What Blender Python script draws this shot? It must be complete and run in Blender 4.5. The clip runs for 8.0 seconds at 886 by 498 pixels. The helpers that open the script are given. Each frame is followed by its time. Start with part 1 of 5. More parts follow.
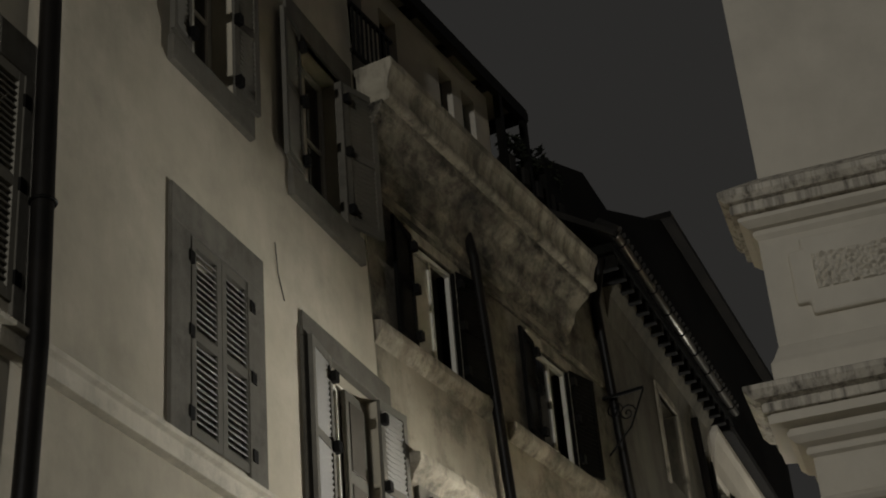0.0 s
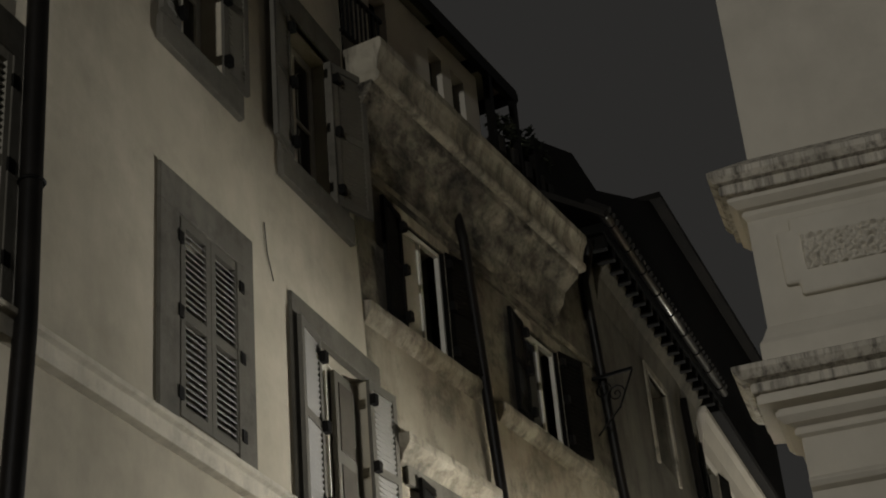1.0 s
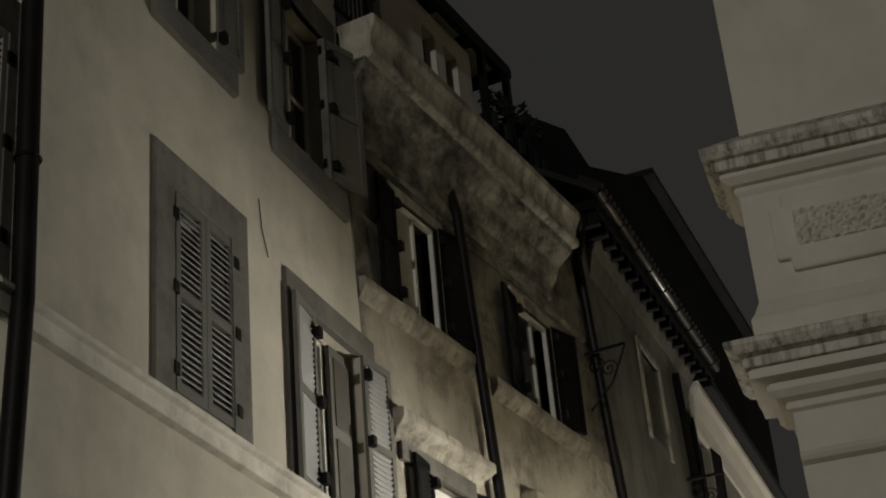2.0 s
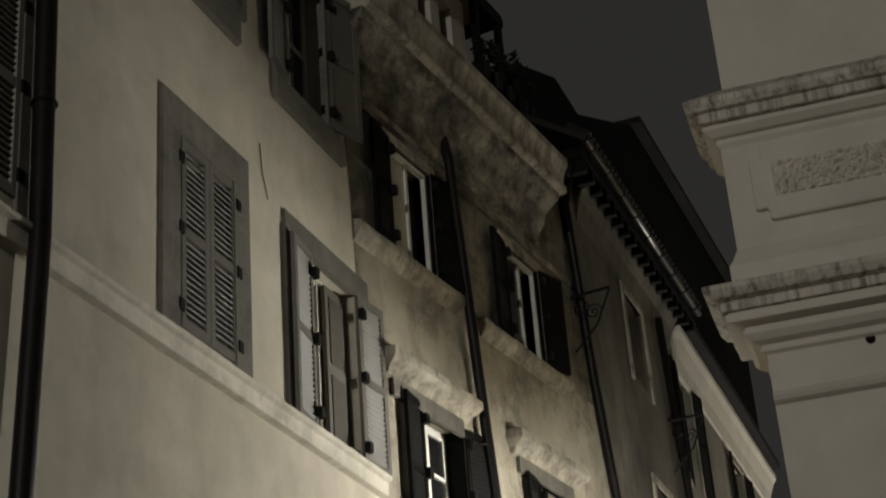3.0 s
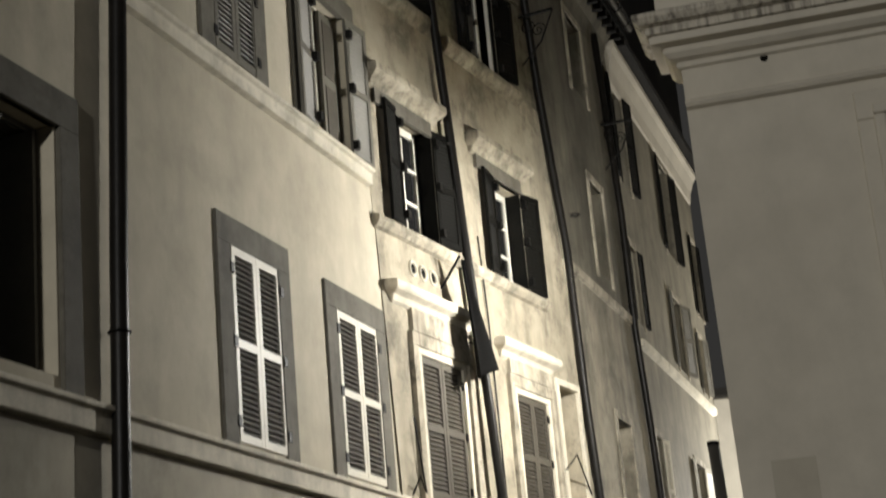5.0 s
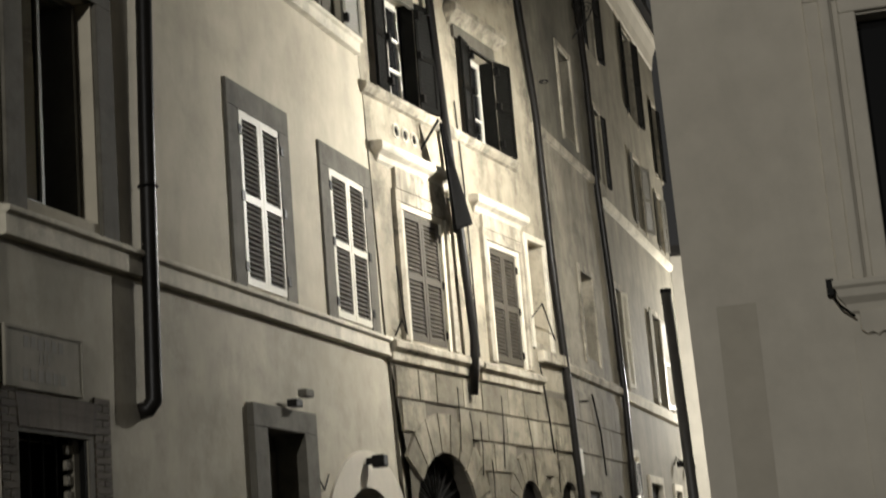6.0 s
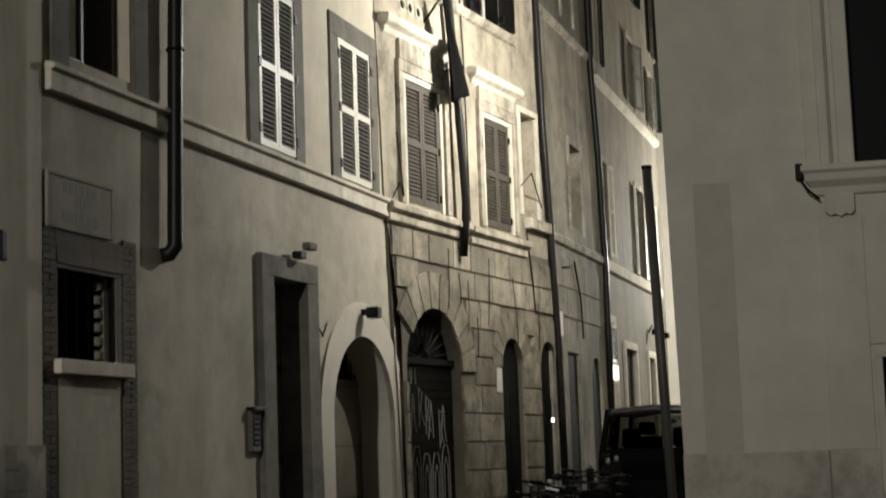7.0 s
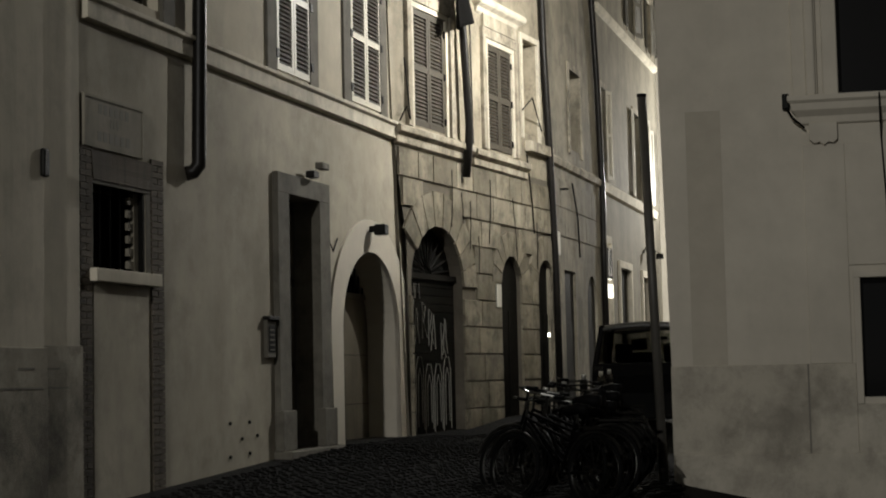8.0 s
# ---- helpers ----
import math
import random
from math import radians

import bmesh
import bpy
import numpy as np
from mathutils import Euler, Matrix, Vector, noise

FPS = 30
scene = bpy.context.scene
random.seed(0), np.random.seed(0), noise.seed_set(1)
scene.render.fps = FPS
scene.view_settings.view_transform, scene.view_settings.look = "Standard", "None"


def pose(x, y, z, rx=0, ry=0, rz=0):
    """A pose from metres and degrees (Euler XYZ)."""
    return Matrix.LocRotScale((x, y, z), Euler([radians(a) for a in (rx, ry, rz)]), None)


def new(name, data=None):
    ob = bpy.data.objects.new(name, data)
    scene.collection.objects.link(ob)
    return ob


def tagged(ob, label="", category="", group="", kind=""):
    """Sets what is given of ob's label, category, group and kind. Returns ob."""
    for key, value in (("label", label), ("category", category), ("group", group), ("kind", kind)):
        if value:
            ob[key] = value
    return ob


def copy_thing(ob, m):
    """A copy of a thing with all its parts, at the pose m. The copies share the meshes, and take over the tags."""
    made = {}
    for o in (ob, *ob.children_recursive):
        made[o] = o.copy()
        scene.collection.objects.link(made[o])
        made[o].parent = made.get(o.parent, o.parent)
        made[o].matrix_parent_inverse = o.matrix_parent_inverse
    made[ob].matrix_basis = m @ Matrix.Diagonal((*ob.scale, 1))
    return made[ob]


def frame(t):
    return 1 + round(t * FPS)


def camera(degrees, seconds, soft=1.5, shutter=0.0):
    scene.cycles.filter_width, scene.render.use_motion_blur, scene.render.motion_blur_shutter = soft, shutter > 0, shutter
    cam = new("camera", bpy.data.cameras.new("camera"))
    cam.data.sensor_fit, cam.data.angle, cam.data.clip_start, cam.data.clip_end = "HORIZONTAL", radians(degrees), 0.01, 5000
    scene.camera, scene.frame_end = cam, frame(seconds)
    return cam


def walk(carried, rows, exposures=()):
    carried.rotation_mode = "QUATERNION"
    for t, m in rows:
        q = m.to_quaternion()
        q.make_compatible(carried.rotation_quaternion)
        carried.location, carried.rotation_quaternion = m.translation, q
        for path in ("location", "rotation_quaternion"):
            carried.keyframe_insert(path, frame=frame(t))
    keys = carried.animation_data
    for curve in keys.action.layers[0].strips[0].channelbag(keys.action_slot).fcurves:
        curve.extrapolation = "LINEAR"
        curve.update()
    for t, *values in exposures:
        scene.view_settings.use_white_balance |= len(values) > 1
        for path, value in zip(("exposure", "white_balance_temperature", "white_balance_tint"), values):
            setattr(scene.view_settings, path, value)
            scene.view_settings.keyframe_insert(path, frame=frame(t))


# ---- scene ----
# ---- camera and walk ----
cam = camera(29.3, 8.0, soft=1.9, shutter=0.5)
# seconds, x, y, z, pitch up, yaw to the left, lean to the right
ROWS = [
    (0.0, 0.545, 5.290, 3.154, 30.084, 7.564, 4.968),
    (0.5, 0.546, 5.301, 3.157, 29.845, 7.451, 4.615),
    (1.0, 0.546, 5.294, 3.154, 29.401, 7.225, 5.080),
    (2.5, 0.551, 5.068, 3.046, 27.857, 6.887, 5.071),
    (3.0, 0.570, 4.671, 2.852, 26.589, 6.734, 4.525),
    (3.5, 0.616, 3.901, 2.502, 24.436, 6.537, 5.018),
    (4.0, 0.643, 3.073, 2.160, 21.686, 6.299, 4.533),
    (4.5, 0.577, 2.332, 1.890, 19.096, 5.713, 4.763),
    (6.0, 0.427, -0.343, 1.214, 11.651, 4.242, 4.635),
    (6.5, 0.434, -1.127, 1.082, 9.329, 4.116, 3.456),
    (7.0, 0.444, -1.735, 1.008, 7.029, 4.107, 1.978),
    (7.5, 0.457, -2.511, 0.913, 5.406, 4.072, 1.367),
    (8.0, 0.460, -2.881, 0.890, 4.313, 4.142, 1.230),
]
EXPOSURES = [(0.0, -0.12), (2.5, -0.12), (3.5, 0.1), (4.5, 0.3), (6.0, 0.37), (6.5, 0.32), (7.0, 0.22), (8.0, 0.05)]
walk(cam, [(t, pose(x, y, z, 90 + p, 0, w) @ pose(0, 0, 0, 0, 0, -r)) for t, x, y, z, p, w, r in ROWS], EXPOSURES)

# ---- world and lights ----
world = bpy.data.worlds.new("night_sky")
world.use_nodes = True
world.node_tree.nodes["Background"].inputs[0].default_value = (1.0, 0.97, 0.92, 1)
world.node_tree.nodes["Background"].inputs[1].default_value = 0.024
scene.world = world


def lamp(name, at, watts, size, colour):
    data = bpy.data.lights.new(name, "POINT")
    data.energy, data.shadow_soft_size, data.color = watts, size, colour
    ob = new(name, data)
    ob.location = at
    return ob


WARM = (1.0, 0.98, 0.935)
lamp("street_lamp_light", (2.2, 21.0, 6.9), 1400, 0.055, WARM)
lamp("far_street_lamp_light", (5.4, 38.4, 5.6), 1500, 0.12, WARM)
lamp("square_lamp_light", (-6.5, -18.0, 10.5), 11200, 0.3, (1.0, 0.98, 0.94))

# ---- materials ----
def material(name, low, high, rough=0.85, grain=6.0, fine=60.0, bump=0.15, streak=0.0, dirt=0.0, metal=0.0, spec=0.3, vary=0.0, drip=(3.2, 0.28), low_mul=0.38):
    """A weathered surface: two colours mixed by noise at two scales, with optional rain streaks and dirt."""
    m = bpy.data.materials.new(name)
    m.use_nodes = True
    nt = m.node_tree
    n, l = nt.nodes, nt.links
    p = n["Principled BSDF"]
    p.inputs["Roughness"].default_value = rough
    p.inputs["Metallic"].default_value = metal
    p.inputs["Specular IOR Level"].default_value = spec
    co = n.new("ShaderNodeTexCoord")

    def noise_at(scale, detail, stretch=(1, 1, 1), rough_in=0.6):
        mp = n.new("ShaderNodeMapping")
        mp.inputs["Scale"].default_value = stretch
        l.new(co.outputs["Object"], mp.inputs["Vector"])
        t = n.new("ShaderNodeTexNoise")
        t.inputs["Scale"].default_value, t.inputs["Detail"].default_value, t.inputs["Roughness"].default_value = scale, detail, rough_in
        l.new(mp.outputs["Vector"], t.inputs["Vector"])
        return t.outputs["Fac"]

    def mix(fac, a, b):
        x = n.new("ShaderNodeMix")
        x.data_type = "RGBA"
        for sock, val in (("Factor", fac), ):
            l.new(val, x.inputs[0])
        for idx, val in ((6, a), (7, b)):
            if isinstance(val, tuple):
                x.inputs[idx].default_value = (*val, 1)
            else:
                l.new(val, x.inputs[idx])
        return x.outputs[2]

    def ramp(fac, lo, hi, a=0.0, b=1.0):
        r = n.new("ShaderNodeMapRange")
        r.inputs[1].default_value, r.inputs[2].default_value, r.inputs[3].default_value, r.inputs[4].default_value = lo, hi, a, b
        l.new(fac, r.inputs[0])
        return r.outputs[0]

    big = noise_at(grain * 0.12, 5)
    mid = noise_at(grain, 6)
    fin = noise_at(fine, 4)
    col = mix(ramp(big, 0.35, 0.65), low, high)
    col = mix(ramp(mid, 0.3, 0.75, 0.0, 0.45), col, tuple(0.72 * c for c in low))
    if streak:
        st = noise_at(1.0, 6, (drip[0], drip[0], drip[1]), 0.7)
        col = mix(ramp(st, 0.46, 0.66, 0.0, streak), col, tuple(low_mul * c for c in low))
    if dirt:
        dn = noise_at(grain * 0.35, 8, (1, 1, 1), 0.75)
        col = mix(ramp(dn, 0.49, 0.64, 0.0, dirt), col, tuple(0.3 * c for c in low))
    if vary:
        oi = n.new("ShaderNodeObjectInfo")
        col = mix(ramp(oi.outputs["Random"], 0, 1, 0.0, vary), col, tuple(0.45 * c for c in low))
    l.new(col, p.inputs["Base Color"])
    if bump:
        add = n.new("ShaderNodeMath")
        add.operation = "MULTIPLY_ADD"
        l.new(mid, add.inputs[0])
        add.inputs[1].default_value = 1.5
        l.new(fin, add.inputs[2])
        bp = n.new("ShaderNodeBump")
        bp.inputs["Strength"].default_value, bp.inputs["Distance"].default_value = bump, 0.02
        l.new(add.outputs[0], bp.inputs["Height"])
        l.new(bp.outputs["Normal"], p.inputs["Normal"])
    return m


def plain(name, colour, rough=0.5, metal=0.0, glow=0.0, spec=0.5):
    m = bpy.data.materials.new(name)
    m.use_nodes = True
    p = m.node_tree.nodes["Principled BSDF"]
    p.inputs["Base Color"].default_value = (*colour, 1)
    p.inputs["Roughness"].default_value, p.inputs["Metallic"].default_value = rough, metal
    p.inputs["Specular IOR Level"].default_value = spec
    if glow:
        p.inputs["Emission Color"].default_value = (1.0, 0.95, 0.82, 1)
        p.inputs["Emission Strength"].default_value = glow
    return m


PLASTER = material("ochre_plaster", (0.42, 0.38, 0.29), (0.56, 0.51, 0.40), grain=3.0, bump=0.12, streak=0.22, dirt=0.16, drip=(0.9, 0.3))
PLASTER_LOW = material("lower_plaster", (0.34, 0.31, 0.242), (0.49, 0.449, 0.356), grain=3.0, bump=0.15, streak=0.3, dirt=0.3, drip=(0.9, 0.4))
PLASTER_OLD = material("stained_plaster", (0.26, 0.23, 0.17), (0.46, 0.41, 0.31), grain=4.0, bump=0.25, streak=0.55, dirt=0.75, drip=(1.5, 0.45))
PLASTER_DARK = material("dark_mottled_plaster", (0.075, 0.068, 0.05), (0.33, 0.297, 0.228), grain=6.0, bump=0.25, streak=0.6, dirt=0.8, drip=(1.5, 0.6))
STONE_SOOT = material("sooty_travertine", (0.33, 0.30, 0.225), (0.60, 0.545, 0.43), grain=6.0, bump=0.45, streak=0.85, dirt=0.45, drip=(4.5, 0.5), low_mul=0.2)
SOOT_BLACK = material("soot_crust", (0.05, 0.044, 0.033), (0.42, 0.38, 0.29), grain=10.0, bump=0.4, streak=0.95, dirt=0.65, drip=(1.6, 3.2), low_mul=0.15)
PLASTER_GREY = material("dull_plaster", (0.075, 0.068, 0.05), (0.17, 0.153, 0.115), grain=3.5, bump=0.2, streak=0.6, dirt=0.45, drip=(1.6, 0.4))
# lighter stained copy of the dull plaster, for the narrow house's lamplit lower storeys
PLASTER_STAINED_LIT = material("stained_grey_plaster_lit", (0.16, 0.143, 0.105), (0.36, 0.325, 0.25), grain=3.5, bump=0.25, streak=0.7, dirt=0.6, drip=(1.3, 0.3))
PLASTER_FAR = material("pale_plaster", (0.50, 0.463, 0.363), (0.62, 0.57, 0.46), grain=3.0, bump=0.12, streak=0.3, dirt=0.2)
PLASTER_DIM = material("dim_grey_plaster", (0.19, 0.172, 0.13), (0.29, 0.265, 0.205), grain=3.0, bump=0.15, streak=0.45, dirt=0.35, drip=(1.4, 0.35))
RENDER_PALE = material("cream_render", (0.50, 0.46, 0.38), (0.58, 0.54, 0.45), grain=2.0, bump=0.08, streak=0.12, dirt=0.08, drip=(0.8, 0.25))
STUCCO_DIRTY = material("weathered_stucco", (0.44, 0.405, 0.33), (0.60, 0.55, 0.46), grain=5.0, bump=0.2, streak=0.95, dirt=0.3, drip=(11.0, 0.6), low_mul=0.16)
STONE_GREY = material("grey_stone", (0.10, 0.092, 0.073), (0.155, 0.143, 0.115), grain=8.0, bump=0.25, streak=0.25, dirt=0.4)
STONE_BAND = material("pale_travertine", (0.52, 0.48, 0.38), (0.66, 0.61, 0.50), grain=7.0, bump=0.25, streak=0.3, dirt=0.35)
STONE_OLD = material("stained_travertine", (0.27, 0.24, 0.18), (0.52, 0.47, 0.37), grain=7.0, bump=0.4, streak=0.75, dirt=0.8)
ASHLAR = material("ashlar_travertine", (0.19, 0.168, 0.12), (0.44, 0.395, 0.30), grain=9.0, bump=0.5, streak=0.45, dirt=0.75, vary=0.6)
JOINT = material("dark_mortar", (0.10, 0.088, 0.066), (0.16, 0.14, 0.11), grain=10.0, bump=0.2)
BRICK = material("old_brick", (0.08, 0.065, 0.048), (0.16, 0.135, 0.10), grain=12.0, bump=0.4, dirt=0.3, vary=0.6)
SHUTTER = material("grey_painted_wood", (0.10, 0.094, 0.076), (0.145, 0.135, 0.11), rough=0.55, grain=10.0, bump=0.08)
SHUTTER_GREY = material("light_grey_painted_wood", (0.20, 0.187, 0.15), (0.27, 0.25, 0.205), rough=0.55, grain=10.0, bump=0.08)
SHUTTER_DARK = material("dark_painted_wood", (0.004, 0.004, 0.0035), (0.008, 0.0075, 0.006), spec=0.05, rough=0.6, grain=10.0, bump=0.08)
SHUTTER_BROWN = material("brown_painted_wood", (0.055, 0.048, 0.037), (0.085, 0.075, 0.058), rough=0.6, grain=10.0, bump=0.08)
POLE_GREY = material("grey_metal_pole", (0.06, 0.056, 0.048), (0.09, 0.084, 0.072), rough=0.45, grain=12.0, bump=0.05)
SHUTTER_PALE = material("pale_painted_wood", (0.55, 0.52, 0.43), (0.66, 0.62, 0.52), rough=0.5, grain=10.0, bump=0.06)
SASH = material("white_painted_sash", (0.62, 0.60, 0.52), (0.74, 0.71, 0.62), rough=0.45, grain=8.0, bump=0.05)
DOOR_WOOD = material("brown_door_wood", (0.11, 0.096, 0.07), (0.18, 0.158, 0.118), rough=0.6, grain=6.0, bump=0.15, streak=0.4)
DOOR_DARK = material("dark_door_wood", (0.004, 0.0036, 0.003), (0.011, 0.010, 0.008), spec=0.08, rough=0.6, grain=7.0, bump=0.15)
STEEL_SHUTTER = material("dark_rolling_shutter", (0.005, 0.0048, 0.004), (0.012, 0.011, 0.009), spec=0.06, rough=0.6, grain=6.0, bump=0.1)
IRON = material("black_iron", (0.006, 0.006, 0.0055), (0.014, 0.013, 0.011), spec=0.2, rough=0.55, grain=20.0, bump=0.1, metal=0.6)
PIPE = material("dark_copper_pipe", (0.007, 0.0065, 0.0055), (0.014, 0.012, 0.01), rough=0.4, grain=14.0, bump=0.1, spec=0.15)
GUTTER = material("zinc_gutter", (0.16, 0.15, 0.13), (0.24, 0.23, 0.20), rough=0.35, grain=10.0, bump=0.05, metal=0.9)
TILE = material("roof_tile", (0.012, 0.011, 0.009), (0.028, 0.024, 0.019), grain=9.0, bump=0.3, vary=0.5)
GLASS = plain("window_glass", (0.012, 0.012, 0.012), 0.06, spec=0.8)
# flat black that stands in for the darkness of unlit rooms and holes
BLACK = plain("unlit_black", (0.006, 0.006, 0.005), 0.9, spec=0.1)
CURTAIN = material("pale_curtain", (0.40, 0.38, 0.32), (0.52, 0.49, 0.42), grain=9.0, bump=0.1)
RUBBER = plain("black_rubber", (0.0015, 0.0015, 0.0015), 0.7, spec=0.08)
CHROME = plain("tarnished_chrome", (0.05, 0.05, 0.046), 0.3, metal=1.0)
CAR_ROOF = plain("glossy_car_roof", (0.02, 0.02, 0.019), 0.3, spec=0.5)
CAP_METAL = plain("polished_bollard_cap", (0.6, 0.59, 0.55), 0.3, metal=0.7)
CAR_PAINT = plain("black_car_paint", (0.0015, 0.0015, 0.0015), 0.5, spec=0.02)
CAR_GLASS = plain("car_glass", (0.32, 0.32, 0.3), 0.02, spec=0.5)
CAR_GLASS.node_tree.nodes["Principled BSDF"].inputs["Transmission Weight"].default_value = 1.0
CAR_GLASS.node_tree.nodes["Principled BSDF"].inputs["IOR"].default_value = 1.05
PANEL = material("dull_canopy_panel", (0.20, 0.18, 0.14), (0.30, 0.27, 0.21), rough=0.5, grain=4.0, bump=0.05)
FLAG_CLOTH = material("dark_flag_cloth", (0.003, 0.003, 0.003), (0.008, 0.0076, 0.007), grain=5.0, bump=0.1, spec=0.04)
PAINT_WHITE = plain("white_spray_paint", (0.27, 0.26, 0.23), 0.7)
MARBLE = material("marble_plaque", (0.25, 0.23, 0.18), (0.32, 0.295, 0.235), grain=6.0, bump=0.05, streak=0.3, dirt=0.3)
LETTER = plain("engraved_letters", (0.17, 0.157, 0.13), 0.8)
GLOW = plain("lit_sign", (0.8, 0.8, 0.75), 0.5, glow=2.2)
GLOW_SMALL = plain("small_lit_lamp", (0.8, 0.8, 0.75), 0.5, glow=4.0)
LEAF = material("dark_leaf", (0.008, 0.011, 0.005), (0.018, 0.022, 0.011), grain=20.0, bump=0.1)
# cobbles and road bed far below basalt's tone: the unlit street's darkness is painted
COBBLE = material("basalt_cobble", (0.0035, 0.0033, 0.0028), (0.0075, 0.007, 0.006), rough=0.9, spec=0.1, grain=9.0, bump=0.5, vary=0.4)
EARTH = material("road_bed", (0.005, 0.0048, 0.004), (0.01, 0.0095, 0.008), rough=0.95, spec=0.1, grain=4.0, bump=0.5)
PAPER = plain("white_paper", (0.6, 0.58, 0.5), 0.8)
PATCH = material("grey_overpaint", (0.42, 0.385, 0.31), (0.46, 0.42, 0.345), grain=3.0, bump=0.05)
SOCLE_DIRTY = material("damp_dirty_render", (0.27, 0.247, 0.195), (0.50, 0.46, 0.37), grain=3.5, bump=0.35, streak=0.6, dirt=0.8, drip=(1.2, 0.9))
SOCLE = material("stained_base_render", (0.42, 0.385, 0.31), (0.56, 0.52, 0.43), grain=3.0, bump=0.3, streak=0.45, dirt=0.45, drip=(1.2, 0.9))


# ---- building helpers: x along a facade, z up, "out" is towards the street (-y) ----
class Geo:
    def __init__(self):
        self.v, self.f, self.m = [], [], Matrix.Identity(4)

    def add(self, pts, faces):
        b = len(self.v)
        self.v += [tuple(self.m @ Vector(q)) for q in pts]
        self.f += [tuple(b + i for i in q) for q in faces]
        return self

    def box(self, x0, x1, o0, o1, z0, z1):
        y0, y1 = -o1, -o0
        return self.add([(x0, y0, z0), (x1, y0, z0), (x1, y1, z0), (x0, y1, z0), (x0, y0, z1), (x1, y0, z1), (x1, y1, z1), (x0, y1, z1)],
                        [(0, 3, 2, 1), (4, 5, 6, 7), (0, 1, 5, 4), (1, 2, 6, 5), (2, 3, 7, 6), (3, 0, 4, 7)])

    def poly(self, pts, o0, o1):
        """A plate with the outline pts (x, z), anticlockwise seen from the street, between the offsets o0 and o1."""
        k = len(pts)
        return self.add([(x, -o1, z) for x, z in pts] + [(x, -o0, z) for x, z in pts],
                        [tuple(range(k)), tuple(range(2 * k - 1, k - 1, -1))] + [(i + k, (i + 1) % k + k, (i + 1) % k, i) for i in range(k)])

    def sweep(self, profile, x0, x1, ret=1.0, back=0.02):
        """A moulding: a profile of (out, z) run from x0 to x1, its ends returned by its own projection."""
        k = len(profile)
        a = [(x0 - ret * o, -o, z) for o, z in profile]
        b = [(x1 + ret * o, -o, z) for o, z in profile]
        a2 = [(x0 - ret * o, back, z) for o, z in profile]
        b2 = [(x1 + ret * o, back, z) for o, z in profile]
        q = a2 + a + b + b2
        fs = []
        for r in range(3):
            for i in range(k - 1):
                fs.append((r * k + i, (r + 1) * k + i, (r + 1) * k + i + 1, r * k + i + 1))
        fs.append(tuple(r * k for r in (0, 1, 2, 3))[::-1])
        fs.append(tuple(r * k + k - 1 for r in (0, 1, 2, 3)))
        return self.add(q, fs)

    def tube(self, path, r, n=10):
        path = [Vector(q) for q in path]
        rings = []
        for i, q in enumerate(path):
            d = (path[min(i + 1, len(path) - 1)] - path[max(i - 1, 0)]).normalized()
            u = d.cross(Vector((0.31, 0.87, 0.38))).normalized()
            w = d.cross(u)
            rings.append([q + r * (math.cos(2 * math.pi * j / n) * u + math.sin(2 * math.pi * j / n) * w) for j in range(n)])
        fs = [(i * n + j, i * n + (j + 1) % n, (i + 1) * n + (j + 1) % n, (i + 1) * n + j) for i in range(len(path) - 1) for j in range(n)]
        fs += [tuple(range(n))[::-1], tuple((len(path) - 1) * n + j for j in range(n))]
        return self.add([q for ring in rings for q in ring], fs)

    def disc(self, x, z, r, o0, o1, n=20):
        return self.poly([(x + r * math.cos(2 * math.pi * i / n), z + r * math.sin(2 * math.pi * i / n)) for i in range(n)], o0, o1)

    def ring(self, c, axis, big, small, n=28, k=8):
        u = Vector(axis).orthogonal().normalized()
        w = Vector(axis).normalized().cross(u)
        ax = Vector(axis).normalized()
        vs, fs = [], []
        for i in range(n):
            a = 2 * math.pi * i / n
            d = math.cos(a) * u + math.sin(a) * w
            for j in range(k):
                b = 2 * math.pi * j / k
                vs.append(Vector(c) + d * (big + small * math.cos(b)) + ax * small * math.sin(b))
        for i in range(n):
            for j in range(k):
                fs.append((i * k + j, i * k + (j + 1) % k, ((i + 1) % n) * k + (j + 1) % k, ((i + 1) % n) * k + j))
        return self.add(vs, fs)

    def mesh(self, name):
        me = bpy.data.meshes.new(name)
        me.from_pydata(self.v, [], self.f)
        b = bmesh.new()
        b.from_mesh(me)
        bmesh.ops.recalc_face_normals(b, faces=b.faces)
        b.to_mesh(me)
        b.free()
        return me


def part(name, geo, mat, parent, label="", bevel=0.0, at=None, smooth=False):
    me = geo.mesh(name) if isinstance(geo, Geo) else geo
    if not me.materials:
        me.materials.append(mat)
    if smooth:
        for q in me.polygons:
            q.use_smooth = True
    ob = new(name, me)
    ob.parent = parent
    if at is not None:
        ob.matrix_local = at
    if bevel:
        mod = ob.modifiers.new("worn_edges", "BEVEL")
        mod.width, mod.segments, mod.limit_method = bevel, 2, "ANGLE"
    if label:
        tagged(ob, label)
    return ob


def thing(name, label, category, at, group="", kind=""):
    ob = new(name)
    ob.matrix_world = at
    ob.empty_display_size = 0.2
    return tagged(ob, label, category, group, kind)


def arch_points(x0, x1, zs, zt, n=16):
    """The outline of an arch's head from right to left."""
    c, r = (x0 + x1) / 2, (x1 - x0) / 2
    return [(c + r * math.cos(math.pi * i / n), zs + (zt - zs) * math.sin(math.pi * i / n)) for i in range(n + 1)]


